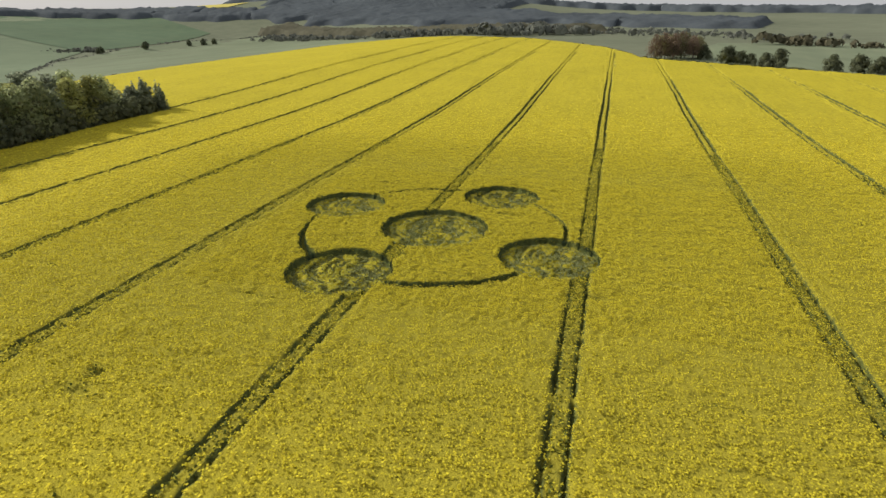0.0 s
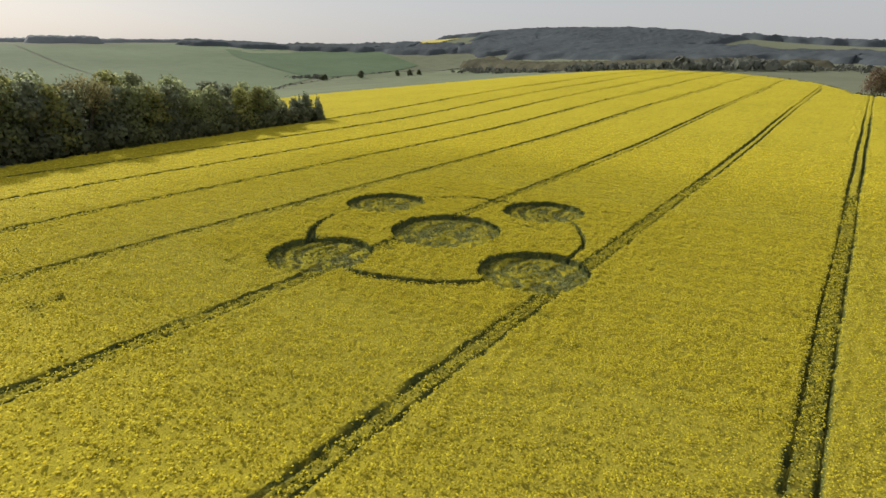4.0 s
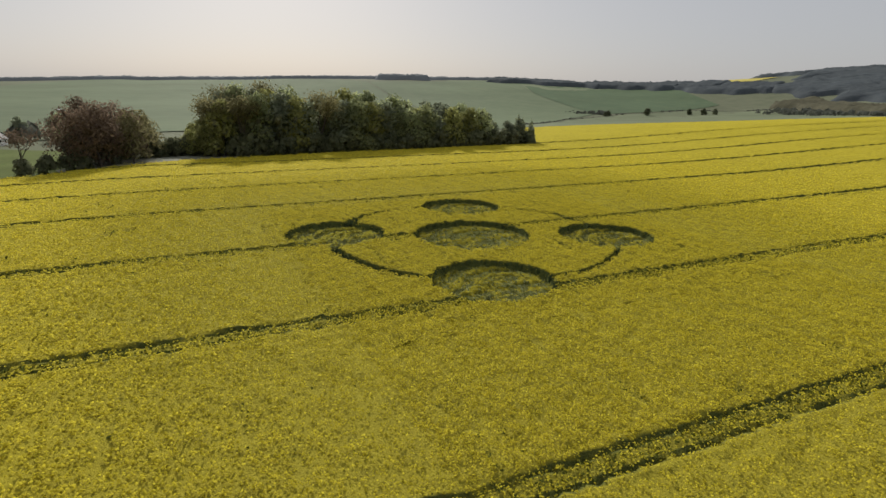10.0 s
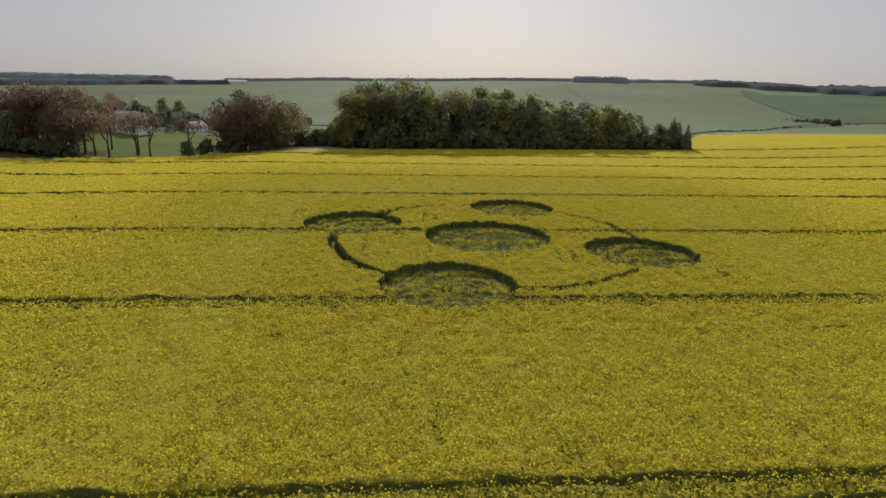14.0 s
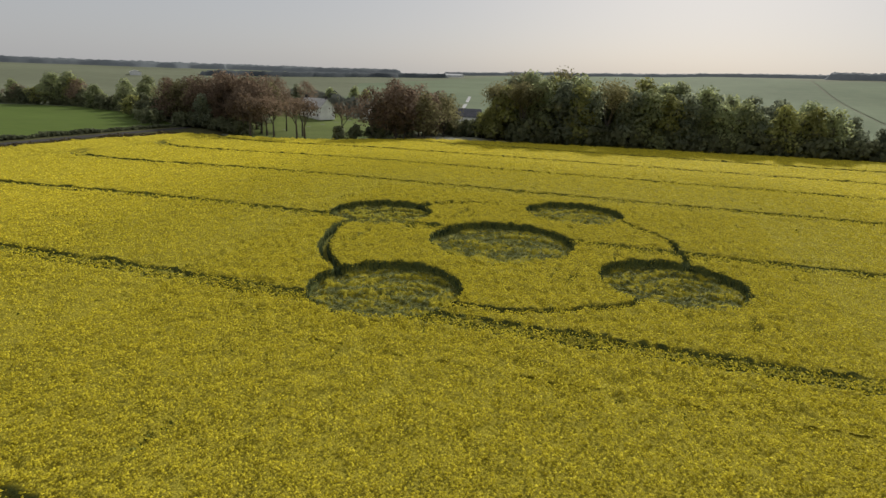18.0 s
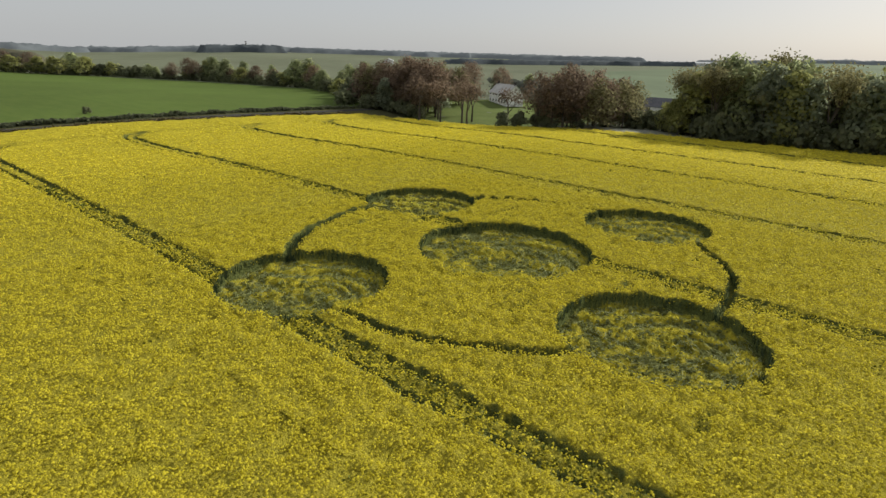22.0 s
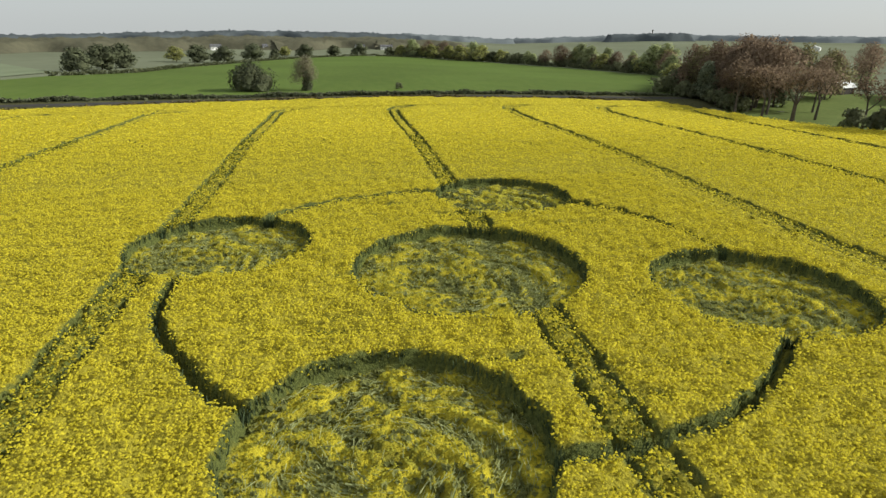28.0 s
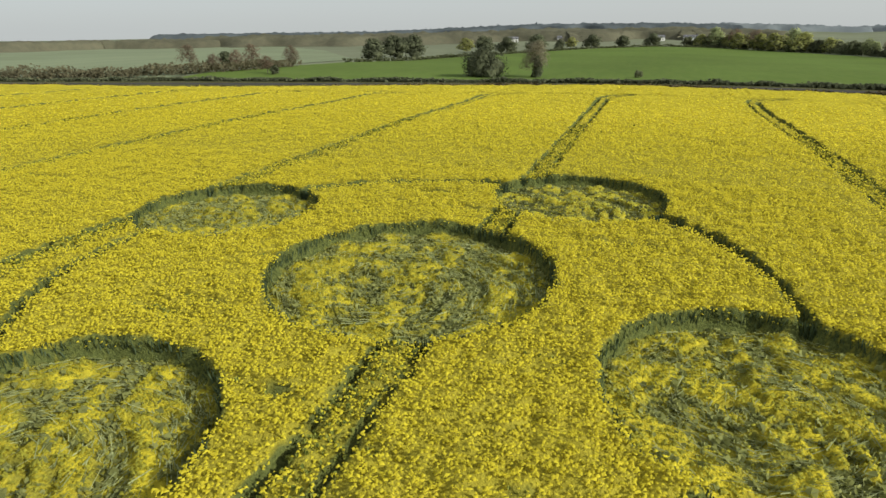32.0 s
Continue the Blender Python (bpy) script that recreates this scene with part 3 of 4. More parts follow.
def lodged(cx, cy, cr, seed):
    """The laid crop of one circle: stalks swept round its middle, with flower heads among them."""
    rs = np.random.RandomState(seed)

    def spread(per):
        n = int(cr * cr * 3.14 * per)
        r = (cr - 0.28) * np.sqrt(rs.uniform(0, 1, n))
        a = rs.uniform(0, 2 * np.pi, n)
        x, y = cx + r * np.cos(a), cy + r * np.sin(a)
        return x, y, ground_z(x, y) + 0.05 + np.maximum(laid_height(x, y, cx, cy), 0.05), a + 1.7 + 0.45 * waves(x, y, 3.5, 11), n

    x, y, z, way, n = spread(42)
    bare = rs.uniform(0, 1, n) < 1.05 - laid_flower(x, y, cx, cy)
    x, y, z, way = x[bare], y[bare], z[bare], way[bare]
    n = len(x)
    way = way + rs.normal(0, 0.28, n)
    ln, wd = rs.uniform(0.18, 0.50, n), rs.uniform(0.010, 0.024, n)
    up = rs.uniform(-0.08, 0.30, n)
    u = np.stack([np.cos(way) * ln, np.sin(way) * ln, up * ln], -1)
    w = np.stack([-np.sin(way) * wd, np.cos(way) * wd, rs.uniform(-0.6, 0.6, n) * wd], -1)
    c = np.stack([x, y, z + rs.uniform(-0.02, 0.10, n)], -1)
    v = np.stack([c - u - w, c + u - w * 0.5, c + u + w * 0.5, c - u + w], 1).reshape(-1, 3)
    tagged(mesh_np("laid_stalks", v, np.arange(len(v)).reshape(-1, 4), M_STALK), "pale green rape stalks pressed flat in a swirl", "stalks", kind="stuff")
    x, y, z, way, n = spread(88)
    show = laid_flower(x, y, cx, cy)
    yes = rs.uniform(0, 1, n) < show
    P = np.stack([x, y, z + rs.uniform(-0.04, 0.10, n)], -1)
    v, q = heads(rs, P[yes], rs.uniform(0.11, 0.22, yes.sum()), 0.6)
    tagged(mesh_np("laid_flowers", v, q, M_LODGED_FLOWER), "yellow flower heads lying among flattened rape stalks", "flowers", kind="stuff")
    g = ~yes & (rs.uniform(0, 1, n) < 0.4)
    v, q = tufts(rs, P[g], rs.uniform(0.12, 0.30, g.sum()), 1.2)
    tagged(mesh_np("laid_leaves", v, q, M_LAIDLEAF), "grey-green leaves of flattened rape", "leaves", kind="stuff")


for _i, (_x, _y, _r) in enumerate(CIRCLES):
    lodged(_x, _y, _r, 20 + _i)


def rim_stems():
    """Upright stems that show on the cut faces of the circles, the ring path and the wheel tracks."""
    rs = np.random.RandomState(31)
    xs, ys = [], []
    for cx, cy, cr in CIRCLES:
        n = int(cr * 6.28 * 80)
        a = rs.uniform(0, 2 * np.pi, n)
        rr = cr + rs.uniform(-0.10, 0.12, n) + 0.12 * waves(cx + cr * np.cos(a), cy + cr * np.sin(a), 2.5, 6)
        xs.append(cx + rr * np.cos(a))
        ys.append(cy + rr * np.sin(a))
    n = 5000
    a = rs.uniform(0, 2 * np.pi, n)
    rr = RING_R + np.where(rs.uniform(0, 1, n) < 0.5, -0.38, 0.38) + rs.normal(0, 0.06, n)
    xs.append(MIDC[0] + rr * np.cos(a))
    ys.append(MIDC[1] + rr * np.sin(a))
    x, y = np.concatenate(xs), np.concatenate(ys)
    keep = np.ones(len(x), bool)
    for cx, cy, cr in CIRCLES:
        keep &= np.hypot(x - cx, y - cy) > cr - 0.2
    x, y = x[keep], y[keep]
    n = len(x)
    hgt = rs.uniform(0.55, 1.15, n)
    a = rs.uniform(0, 2 * np.pi, n)
    wd = rs.uniform(0.012, 0.04, n)
    z = ground_z(x, y) + 0.05
    lean = rs.normal(0, 0.10, (n, 2))
    c = np.stack([x, y, z], -1)
    t = c + np.stack([lean[:, 0], lean[:, 1], hgt], -1)
    w = np.stack([np.cos(a) * wd, np.sin(a) * wd, np.zeros(n)], -1)
    v = np.stack([c - w, c + w, t + w * 0.7, t - w * 0.7], 1).reshape(-1, 3)
    tagged(mesh_np("rim_stems", v, np.arange(len(v)).reshape(-1, 4), M_RIMSTEM), "dark green upright rape stems along the cut edges", "stems", kind="stuff")


rim_stems()


# ---------------------------------------------------------------- trees
def quads_mesh(name, v, mat, parent, normals=None):
    ob = mesh_np(name, v, np.arange(len(v)).reshape(-1, 4), mat, smooth=normals is not None)
    if normals is not None:
        ob.data.normals_split_custom_set_from_vertices(normals.tolist())
    ob.parent = parent
    return ob


def limb(bm, p, q, r0, r1, k=5):
    p, q = Vector(p), Vector(q)
    d = (q - p).normalized()
    s = d.orthogonal().normalized()
    t = d.cross(s)
    rings = []
    for c, r in ((p, r0), (q, r1)):
        rings.append([bm.verts.new(c + (s * math.cos(6.283 * i / k) + t * math.sin(6.283 * i / k)) * r) for i in range(k)])
    for i in range(k):
        bm.faces.new((rings[0][i], rings[0][(i + 1) % k], rings[1][(i + 1) % k], rings[1][i]))
    return q


def leaf_cloud(rs, lobes, n, size, fill=False):
    """Leaf clumps spread over the shells of some lobes: (x, y, z, rx, rz)."""
    lobes = np.array(lobes)
    pick = rs.choice(len(lobes), n, p=lobes[:, 3] ** 2 / (lobes[:, 3] ** 2).sum())
    d = rs.normal(0, 1, (n, 3))
    d /= np.linalg.norm(d, axis=1)[:, None]
    d[:, 2] = np.where(d[:, 2] < -0.5, -d[:, 2], d[:, 2])
    L = lobes[pick]
    shell = (0.42 + 0.70 * rs.uniform(0, 1, n) ** 0.6 + 0.12 * np.abs(rs.normal(0, 1, n)))[:, None]
    if fill:
        shell = np.sqrt(rs.uniform(0.02, 1.35, n))[:, None]
    P = L[:, :3] + d * shell * np.stack([L[:, 3], L[:, 3], L[:, 4]], -1)
    u = rs.normal(0, 1, (n, 3))
    u -= d * (u * d).sum(1)[:, None] * 0.6
    u /= np.linalg.norm(u, axis=1)[:, None]
    w = np.cross(d + rs.normal(0, 0.45, (n, 3)), u)
    w /= np.linalg.norm(w, axis=1)[:, None]
    s = (size * rs.uniform(0.5, 1.3, n))[:, None]
    v = np.stack([P - u * s * 0.6 - w * s * 0.25, P + u * s * 0.2 - w * s * 0.55, P + u * s * 0.65 + w * s * 0.2, P - u * s * 0.15 + w * s * 0.55], 1).reshape(-1, 3)
    nrm = d + rs.normal(0, 0.25, (n, 3)) + np.array([0, 0, 0.2])
    nrm /= np.linalg.norm(nrm, axis=1)[:, None]
    return v, np.repeat(nrm, 4, axis=0)


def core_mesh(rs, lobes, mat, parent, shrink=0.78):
    # solid lumps added inside the crown to stop the view through it
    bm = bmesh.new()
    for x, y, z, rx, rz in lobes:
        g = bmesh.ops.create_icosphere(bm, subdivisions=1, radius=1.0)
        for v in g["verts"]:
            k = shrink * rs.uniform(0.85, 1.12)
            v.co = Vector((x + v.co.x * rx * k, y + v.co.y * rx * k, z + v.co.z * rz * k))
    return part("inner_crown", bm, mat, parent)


def tree(seed, height, spread, trunk_h, leaf_mat, core_mat, n_leaf, size, lobes_n=9, cone=False, shrink=0.45, category="tree", label="", fill=False):
    """A tapered trunk with limbs and a crown of many leaf clumps; stands at the origin."""
    rs = np.random.RandomState(seed)
    root = new(category)
    lobes = []
    if cone:
        k = 6
        for i in range(k):
            f = i / (k - 1)
            zz = trunk_h + (height - trunk_h) * (0.06 + 0.84 * f)
            lobes.append((rs.normal(0, 0.15), rs.normal(0, 0.15), zz, spread * (1 - 0.82 * f) * 0.8, (height - trunk_h) / k * 0.85))
    else:
        for i in range(lobes_n):
            a = 2.4 * i + rs.uniform(-0.4, 0.4)
            f = (i + 0.5) / lobes_n
            out = spread * 0.62 * math.sqrt(max(0.05, 1 - (2 * f - 0.75) ** 2 * 0.7)) * rs.uniform(0.6, 1.1)
            zz = trunk_h + (height - trunk_h) * (0.06 + 0.74 * f)
            rr = spread * rs.uniform(0.34, 0.52) * (1.1 - 0.25 * f)
            lobes.append((out * math.cos(a), out * math.sin(a), zz, rr, rr * rs.uniform(0.8, 1.1)))
        lobes.append((0, 0, trunk_h + (height - trunk_h) * 0.5, spread * 0.5, (height - trunk_h) * 0.36))
        lobes.append((rs.normal(0, 0.4), rs.normal(0, 0.4), height - spread * 0.33, spread * 0.36, spread * 0.33))
    bm = bmesh.new()
    r = 0.014 * height + 0.05
    top = limb(bm, (0, 0, -0.5), (rs.normal(0, 0.2), rs.normal(0, 0.2), trunk_h), r * 1.25, r * 0.85, 7)
    top2 = limb(bm, top, (top.x + rs.normal(0, 0.3), top.y, trunk_h + (height - trunk_h) * 0.6), r * 0.85, r * 0.3, 6)
    for x, y, z, rx, rz in lobes[: (0 if cone else 8)]:
        s = top.lerp(top2, rs.uniform(0.0, 0.6))
        limb(bm, s, (x * 0.85, y * 0.85, z), r * 0.4, r * 0.1, 4)
    part("trunk", bm, M_BARK, root)
    if not fill:
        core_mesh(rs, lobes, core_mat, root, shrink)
    v, nrm = leaf_cloud(rs, lobes, n_leaf, size, fill)
    quads_mesh("crown", v, leaf_mat, root, nrm)
    return tagged(root, label, category)


def bare_tree(seed, height, spread, trunk_h, n_bud, size, label, bud_mat=None):
    """Trunk, forking limbs and fine twigs with reddish buds, only partly closed."""
    rs = np.random.RandomState(seed)
    root = new("tree")
    bm = bmesh.new()
    tips = []
    r = 0.018 * height + 0.05

    def fork(p, d, ln, rad, depth):
        q = limb(bm, p, p + d * ln, rad, rad * 0.62, 5 if depth < 2 else 3)
        if depth >= 2:
            tips.append(tuple(q))
        if depth == 4:
            return
        for _ in range(3 if depth < 3 else 2):
            nd = (d + Vector(rs.normal(0, 0.42, 3)) * (spread / height * 2.4) + Vector((0, 0, 0.12))).normalized()
            fork(q, nd, ln * rs.uniform(0.62, 0.85), rad * 0.55, depth + 1)

    base = limb(bm, (0, 0, -0.5), (rs.normal(0, 0.15), rs.normal(0, 0.15), trunk_h), r * 1.2, r * 0.8, 7)
    for _ in range(3):
        fork(base, Vector((rs.normal(0, 0.3), rs.normal(0, 0.3), 1)).normalized(), (height - trunk_h) * 0.30, r * 0.6, 1)
    part("trunk", bm, M_BARK, root)
    T = np.array(tips)
    P = T[rs.choice(len(T), n_bud)] + rs.normal(0, 0.055 * height, (n_bud, 3))
    P[:, 2] = np.minimum(P[:, 2], height * rs.uniform(0.88, 1.02, n_bud))
    v, q = tufts(rs, P, np.full(n_bud, size), 1.4)
    quads_mesh("crown", v, bud_mat or M_BUD, root)
    return tagged(root, label, "tree")


# templates stand far below ground level only until they are placed: the first use moves the template itself
class Kind:
    def __init__(self, ob, group):
        self.ob, self.fresh, self.group = ob, True, group
        tagged(ob, group=group)

    def put(self, x, y, s=1.0, turn=0.0, z=None, sz=None, label=""):
        m = Matrix.LocRotScale((x, y, gz(x, y) if z is None else z), Euler((0, 0, turn)), None)
        if self.fresh:
            self.fresh, ob = False, self.ob
        else:
            ob = copy_thing(self.ob, m)
        ob.matrix_basis = m
        ob.scale = (s, s, s if sz is None else sz)
        if label:
            ob["label"] = label
        return ob


rt = np.random.RandomState(5)
WOOD = "trees of the wood"
broad = [Kind(tree(40 + i, 14.0, 5.6, 0.6, M_LEAF, M_CORE, 2150, 0.54, label="tall broadleaf tree in dull green leaf in the wood"), WOOD) for i in range(3)]
light = [Kind(tree(50 + i, 14.0, 5.2, 0.8, M_LEAF_LIGHT, M_CORE, 2150, 0.52, label="broadleaf tree in fresh light green spring leaf"), WOOD) for i in range(2)]
darkt = [Kind(tree(60 + i, 13.0, 4.8, 0.4, M_LEAF_DARK, M_CORE, 1900, 0.54, label="dark green tree crowded in the wood"), WOOD) for i in range(2)]
cone = [Kind(tree(70 + i, 11.0, 3.0, 0.4, M_LEAF_DARK, M_CORE, 1300, 0.5, cone=True, label="slender dark conifer at the end of the wood"), WOOD) for i in range(2)]
budded = [Kind(tree(80 + i, 13.0, 5.4, 2.9, M_BUD, M_CORE_BUD, 2100, 0.33, lobes_n=12, fill=True, label="tall leafless tree with reddish-brown buds by the house"), "trees round the house") for i in range(3)]
woodbare = [Kind(bare_tree(90 + i, 15.0, 4.6, 4.0, 1300, 0.30, "tall thinly budded tree standing out of the wood", M_BUDGREEN), WOOD) for i in range(2)]
bush = [Kind(tree(100 + i, 3.6, 2.2, 0.3, M_BUSH, M_CORE, 560, 0.46, lobes_n=6, shrink=0.65, category="bush", label="dense dark green bush"), "bushes") for i in range(2)]
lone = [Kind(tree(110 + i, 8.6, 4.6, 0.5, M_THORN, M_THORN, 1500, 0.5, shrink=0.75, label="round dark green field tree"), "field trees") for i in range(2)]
limes = [Kind(tree(120 + i, 9.0, 4.2, 0.9, M_LEAF_LIGHT, M_CORE, 1500, 0.5, shrink=0.7, label="round field tree in light green leaf"), "field trees") for i in range(2)]

# the wood west of the field, from its tall southern end to the low conifers in the north
E0, E1 = (-139.0, 49.0), (-143.0, 160.0)
for row in range(3):
    n = 22
    for i in range(n):
        f = (i + 0.5 + rt.uniform(-0.3, 0.3)) / n
        x = E0[0] + (E1[0] - E0[0]) * f - 4.0 - row * 8.0 + rt.uniform(-1.2, 1.2)
        y = E0[1] + (E1[1] - E0[1]) * f
        if f > 0.95 and row > 1:
            continue
        s = (1.55 - 0.62 * f) * rt.uniform(0.78, 1.13) * (1.0 if row else 0.92)
        if f > 0.84 and rt.uniform() < 0.3:
            k = cone[rt.randint(2)]
            s *= rt.uniform(0.85, 1.15)
        elif f > 0.84:
            k = darkt[rt.randint(2)]
            s *= 0.85
        elif f < 0.3 and rt.uniform() < 0.35:
            k = woodbare[rt.randint(2)]
        else:
            k = [broad[rt.randint(3)], darkt[rt.randint(2)], light[rt.randint(2)], broad[rt.randint(3)]][rt.choice(4, p=[0.3, 0.3, 0.2, 0.2])]
        k.put(x, y, s, rt.uniform(0, 6.28))
for i in range(56):
    f = (i + rt.uniform(0, 0.7)) / 56
    by = E0[1] - 14 + (E1[1] - E0[1] + 12) * f
    bush[i % 2].put(E0[0] + (E1[0] - E0[0]) * f - 1.5 + rt.uniform(-0.6, 0.6) - (9.0 if by < 52 else 0.0), by, rt.uniform(1.2, 2.1), rt.uniform(0, 6.28), label="dark scrubby bush along the foot of the wood")

for _x, _y, _s in [(-143.5, 161.5, 0.95), (-146.5, 163.0, 1.0), (-150.0, 162.0, 1.05), (-148.0, 158.5, 1.15), (-154.0, 161.0, 1.0)]:
    cone[int(-_x) % 2].put(_x, _y, _s * 0.95, _x, sz=_s * 0.9)
for _x, _y, _s in [(-143, 44.5, 0.7), (-147, 41.5, 0.6), (-151, 45, 0.85), (-141, 47.5, 0.75), (-155, 42, 0.7)]:
    [broad, light][int(-_x) % 2][0].put(_x, _y, _s, _x)
woodbare[0].put(-144, 49, 1.25, 0.4)
woodbare[1].put(-148, 52, 1.3, 2.4)
woodbare[0].put(-141, 56, 1.3, 1.4)
woodbare[1].put(-152, 47, 1.2, 3.4)
# trees round the white house
for i in range(52):
    f = i / 51.0
    x = -118 - 10 * f + rt.uniform(-16, 4)
    y = -48 + 70 * f + rt.uniform(-2, 2)
    if -24 < y < 12:
        continue
    k = budded[rt.randint(3)] if rt.uniform() < 0.8 else darkt[rt.randint(2)]
    k.put(x, y, rt.uniform(1.1, 1.45) if k in budded else rt.uniform(0.8, 1.1), rt.uniform(0, 6.28))
tall = [Kind(tree(140 + i, 15.0, 6.0, 4.6, M_BUD, M_CORE_BUD, 2200, 0.32, lobes_n=11, fill=True, label="tall reddish budding tree with a bare trunk on the lawn"), "trees round the house") for i in range(2)]
airy = [Kind(bare_tree(150 + i, 14.0, 5.6, 4.5, 380, 0.4, "tall open tree with few buds on the lawn before the house"), "trees round the house") for i in range(2)]
for i, (x, y) in enumerate([(-110, -20), (-113, -14), (-116, -8), (-112, -3), (-124, 3), (-126, -12), (-150, 12), (-165, 10), (-146, 18), (-196, -70), (-114, -25), (-120, -21), (-136, -24), (-172, -60), (-186, -58), (-196, -50)]):
    k = airy if -22 < y < 8 and x > -128 else tall
    k[i % 2].put(x, y, rt.uniform(0.85, 1.05), i * 1.3)
thicket = [Kind(tree(160 + i, 12.5, 5.2, 0.9, M_BUD if i else M_BUDGREEN, M_CORE_BUD, 2000, 0.38, lobes_n=12, fill=True, label="brown budding tree in the thicket by the house"), "trees round the house") for i in range(2)]
for i in range(40):
    f = i / 39.0
    x, y = rt.uniform(-150, -118) - 12 * f, -68 + 28 * f + rt.uniform(-3, 3)
    if i % 3 == 2:
        x, y = rt.uniform(-160, -126), 15 + 14 * f
    thicket[rt.randint(2)].put(x, y, rt.uniform(0.9, 1.25), rt.uniform(0, 6.28))
for i in range(16):
    bush[i % 2].put(-113 - 5 * rt.uniform(), -50 + 1.7 * i + rt.uniform(-0.5, 0.5), rt.uniform(0.8, 1.3), i, label="dense dark green bush by the garden")
for x, y, s in [(-120, 4, 1.2), (-122, 8, 1.3), (-125, 12, 1.2), (-116, -40, 1.3), (-119, -37, 1.2), (-124, 16, 1.1), (-112, -46, 1.0), (-146, 24, 1.2), (-150, 31, 1.4), (-152, 37, 1.5)]:
    bush[int(abs(x)) % 2].put(x, y, s, x, label="dense dark green bush by the garden")

for x, y, s in [(-205, -78, 0.8), (-214, -66, 0.9), (-222, -52, 0.75), (-228, -36, 0.8), (-226, -18, 0.7), (-222, -4, 0.75), (-236, -8, 0.7), (-198, -88, 0.8), (-186, -84, 0.85), (-176, -78, 0.8), (-240, -48, 0.8)]:
    [broad[0], darkt[0], broad[1], light[1], darkt[1]][int(-x) % 5].put(x, y, s, x, label="dull green garden tree behind the white house")

# hedgerow with trees west of the green field
HEDGE = np.array([(-114, -58), (-146, -95), (-172, -158), (-170, -262), (-137, -338), (-112, -368), (-60, -410)], float)
_acc = np.concatenate([[0], np.cumsum(np.linalg.norm(np.diff(HEDGE, axis=0), axis=1))])
for i in range(92):
    d = _acc[-1] * (i / 91.0) ** 0.9
    x = np.interp(d, _acc, HEDGE[:, 0]) + rt.uniform(-5, 2)
    y = np.interp(d, _acc, HEDGE[:, 1]) + rt.uniform(-3, 3)
    k = [bush[i % 2], lone[i % 2], budded[i % 3], limes[i % 2], broad[i % 3]][rt.choice(5, p=[0.48, 0.12, 0.18, 0.1, 0.12])]
    s = rt.uniform(0.55, 1.1) * (2.0 if k in bush else 1.0)
    k.put(x, y, s * (1.0 if k in bush else 1.35), rt.uniform(0, 6.28), sz=s)
limes[0].put(-174, -160, 1.35, 1.0)
limes[1].put(-174, -270, 1.4, 2.0)
for _x, _y, _s in [(-156, -62, 0.9), (-162, -80, 1.0), (-168, -100, 0.8), (-175, -118, 1.0), (-150, -70, 0.9), (-180, -135, 0.9), (-182, -180, 0.9), (-180, -205, 0.8), (-176, -230, 0.9)]:
    broad[int(-_x) % 3].put(_x, _y, _s, _y, label="dull green hedgerow tree beside the wheat")

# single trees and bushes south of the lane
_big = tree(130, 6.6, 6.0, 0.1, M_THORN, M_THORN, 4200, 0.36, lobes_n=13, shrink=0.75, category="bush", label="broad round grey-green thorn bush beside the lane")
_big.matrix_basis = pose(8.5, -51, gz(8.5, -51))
_ivy = tree(131, 9.0, 4.4, 2.0, M_TWIG, M_CORE, 4600, 0.20, lobes_n=10, fill=True, label="thin pale tree with an ivy-clad trunk beside the lane")
_ivy.matrix_basis = pose(-5.6, -51, gz(-5.6, -51))
_rs = np.random.RandomState(9)
_v, _nrm = leaf_cloud(_rs, [(_rs.normal(0, 0.35), _rs.normal(0, 0.35), 0.6 + 0.75 * k, 1.25 - 0.1 * k, 0.9) for k in range(7)], 1500, 0.3)
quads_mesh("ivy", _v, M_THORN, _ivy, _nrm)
bush[1].put(-30.5, -55, 0.5, 0.2, label="small dark bush alone in the wheat")
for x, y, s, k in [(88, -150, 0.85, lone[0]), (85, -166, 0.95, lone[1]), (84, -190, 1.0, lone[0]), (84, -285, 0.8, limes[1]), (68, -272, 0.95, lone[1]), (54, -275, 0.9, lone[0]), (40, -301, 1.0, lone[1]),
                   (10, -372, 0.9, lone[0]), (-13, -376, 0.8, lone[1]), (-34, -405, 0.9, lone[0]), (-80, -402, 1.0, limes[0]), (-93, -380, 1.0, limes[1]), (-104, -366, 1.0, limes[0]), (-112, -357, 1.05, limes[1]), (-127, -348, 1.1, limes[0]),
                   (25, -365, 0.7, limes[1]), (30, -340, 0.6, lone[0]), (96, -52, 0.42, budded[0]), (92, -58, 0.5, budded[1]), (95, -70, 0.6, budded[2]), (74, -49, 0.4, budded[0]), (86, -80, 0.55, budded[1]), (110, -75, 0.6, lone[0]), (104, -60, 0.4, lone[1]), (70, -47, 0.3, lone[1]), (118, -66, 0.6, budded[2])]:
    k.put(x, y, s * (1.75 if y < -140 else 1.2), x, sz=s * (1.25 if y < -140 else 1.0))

# north-east corner: a brown thicket and a row of dark bushes on the hedge
for x, y, s in [(26, 366, 1.15), (31, 374, 1.2), (36, 370, 1.2), (41, 380, 1.25), (47, 376, 1.1), (33, 382, 1.1), (50, 386, 1.0)]:
    thicket[1].put(x, y, s, x, label="brown thicket tree at the field corner")
    thicket[0].put(x + 3.0, y + 4.5, s * 0.95, y, label="brown thicket tree at the field corner")
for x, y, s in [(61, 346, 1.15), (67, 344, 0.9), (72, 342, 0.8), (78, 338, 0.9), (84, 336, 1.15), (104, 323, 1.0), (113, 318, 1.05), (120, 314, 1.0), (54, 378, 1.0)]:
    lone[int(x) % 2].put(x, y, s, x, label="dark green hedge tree")
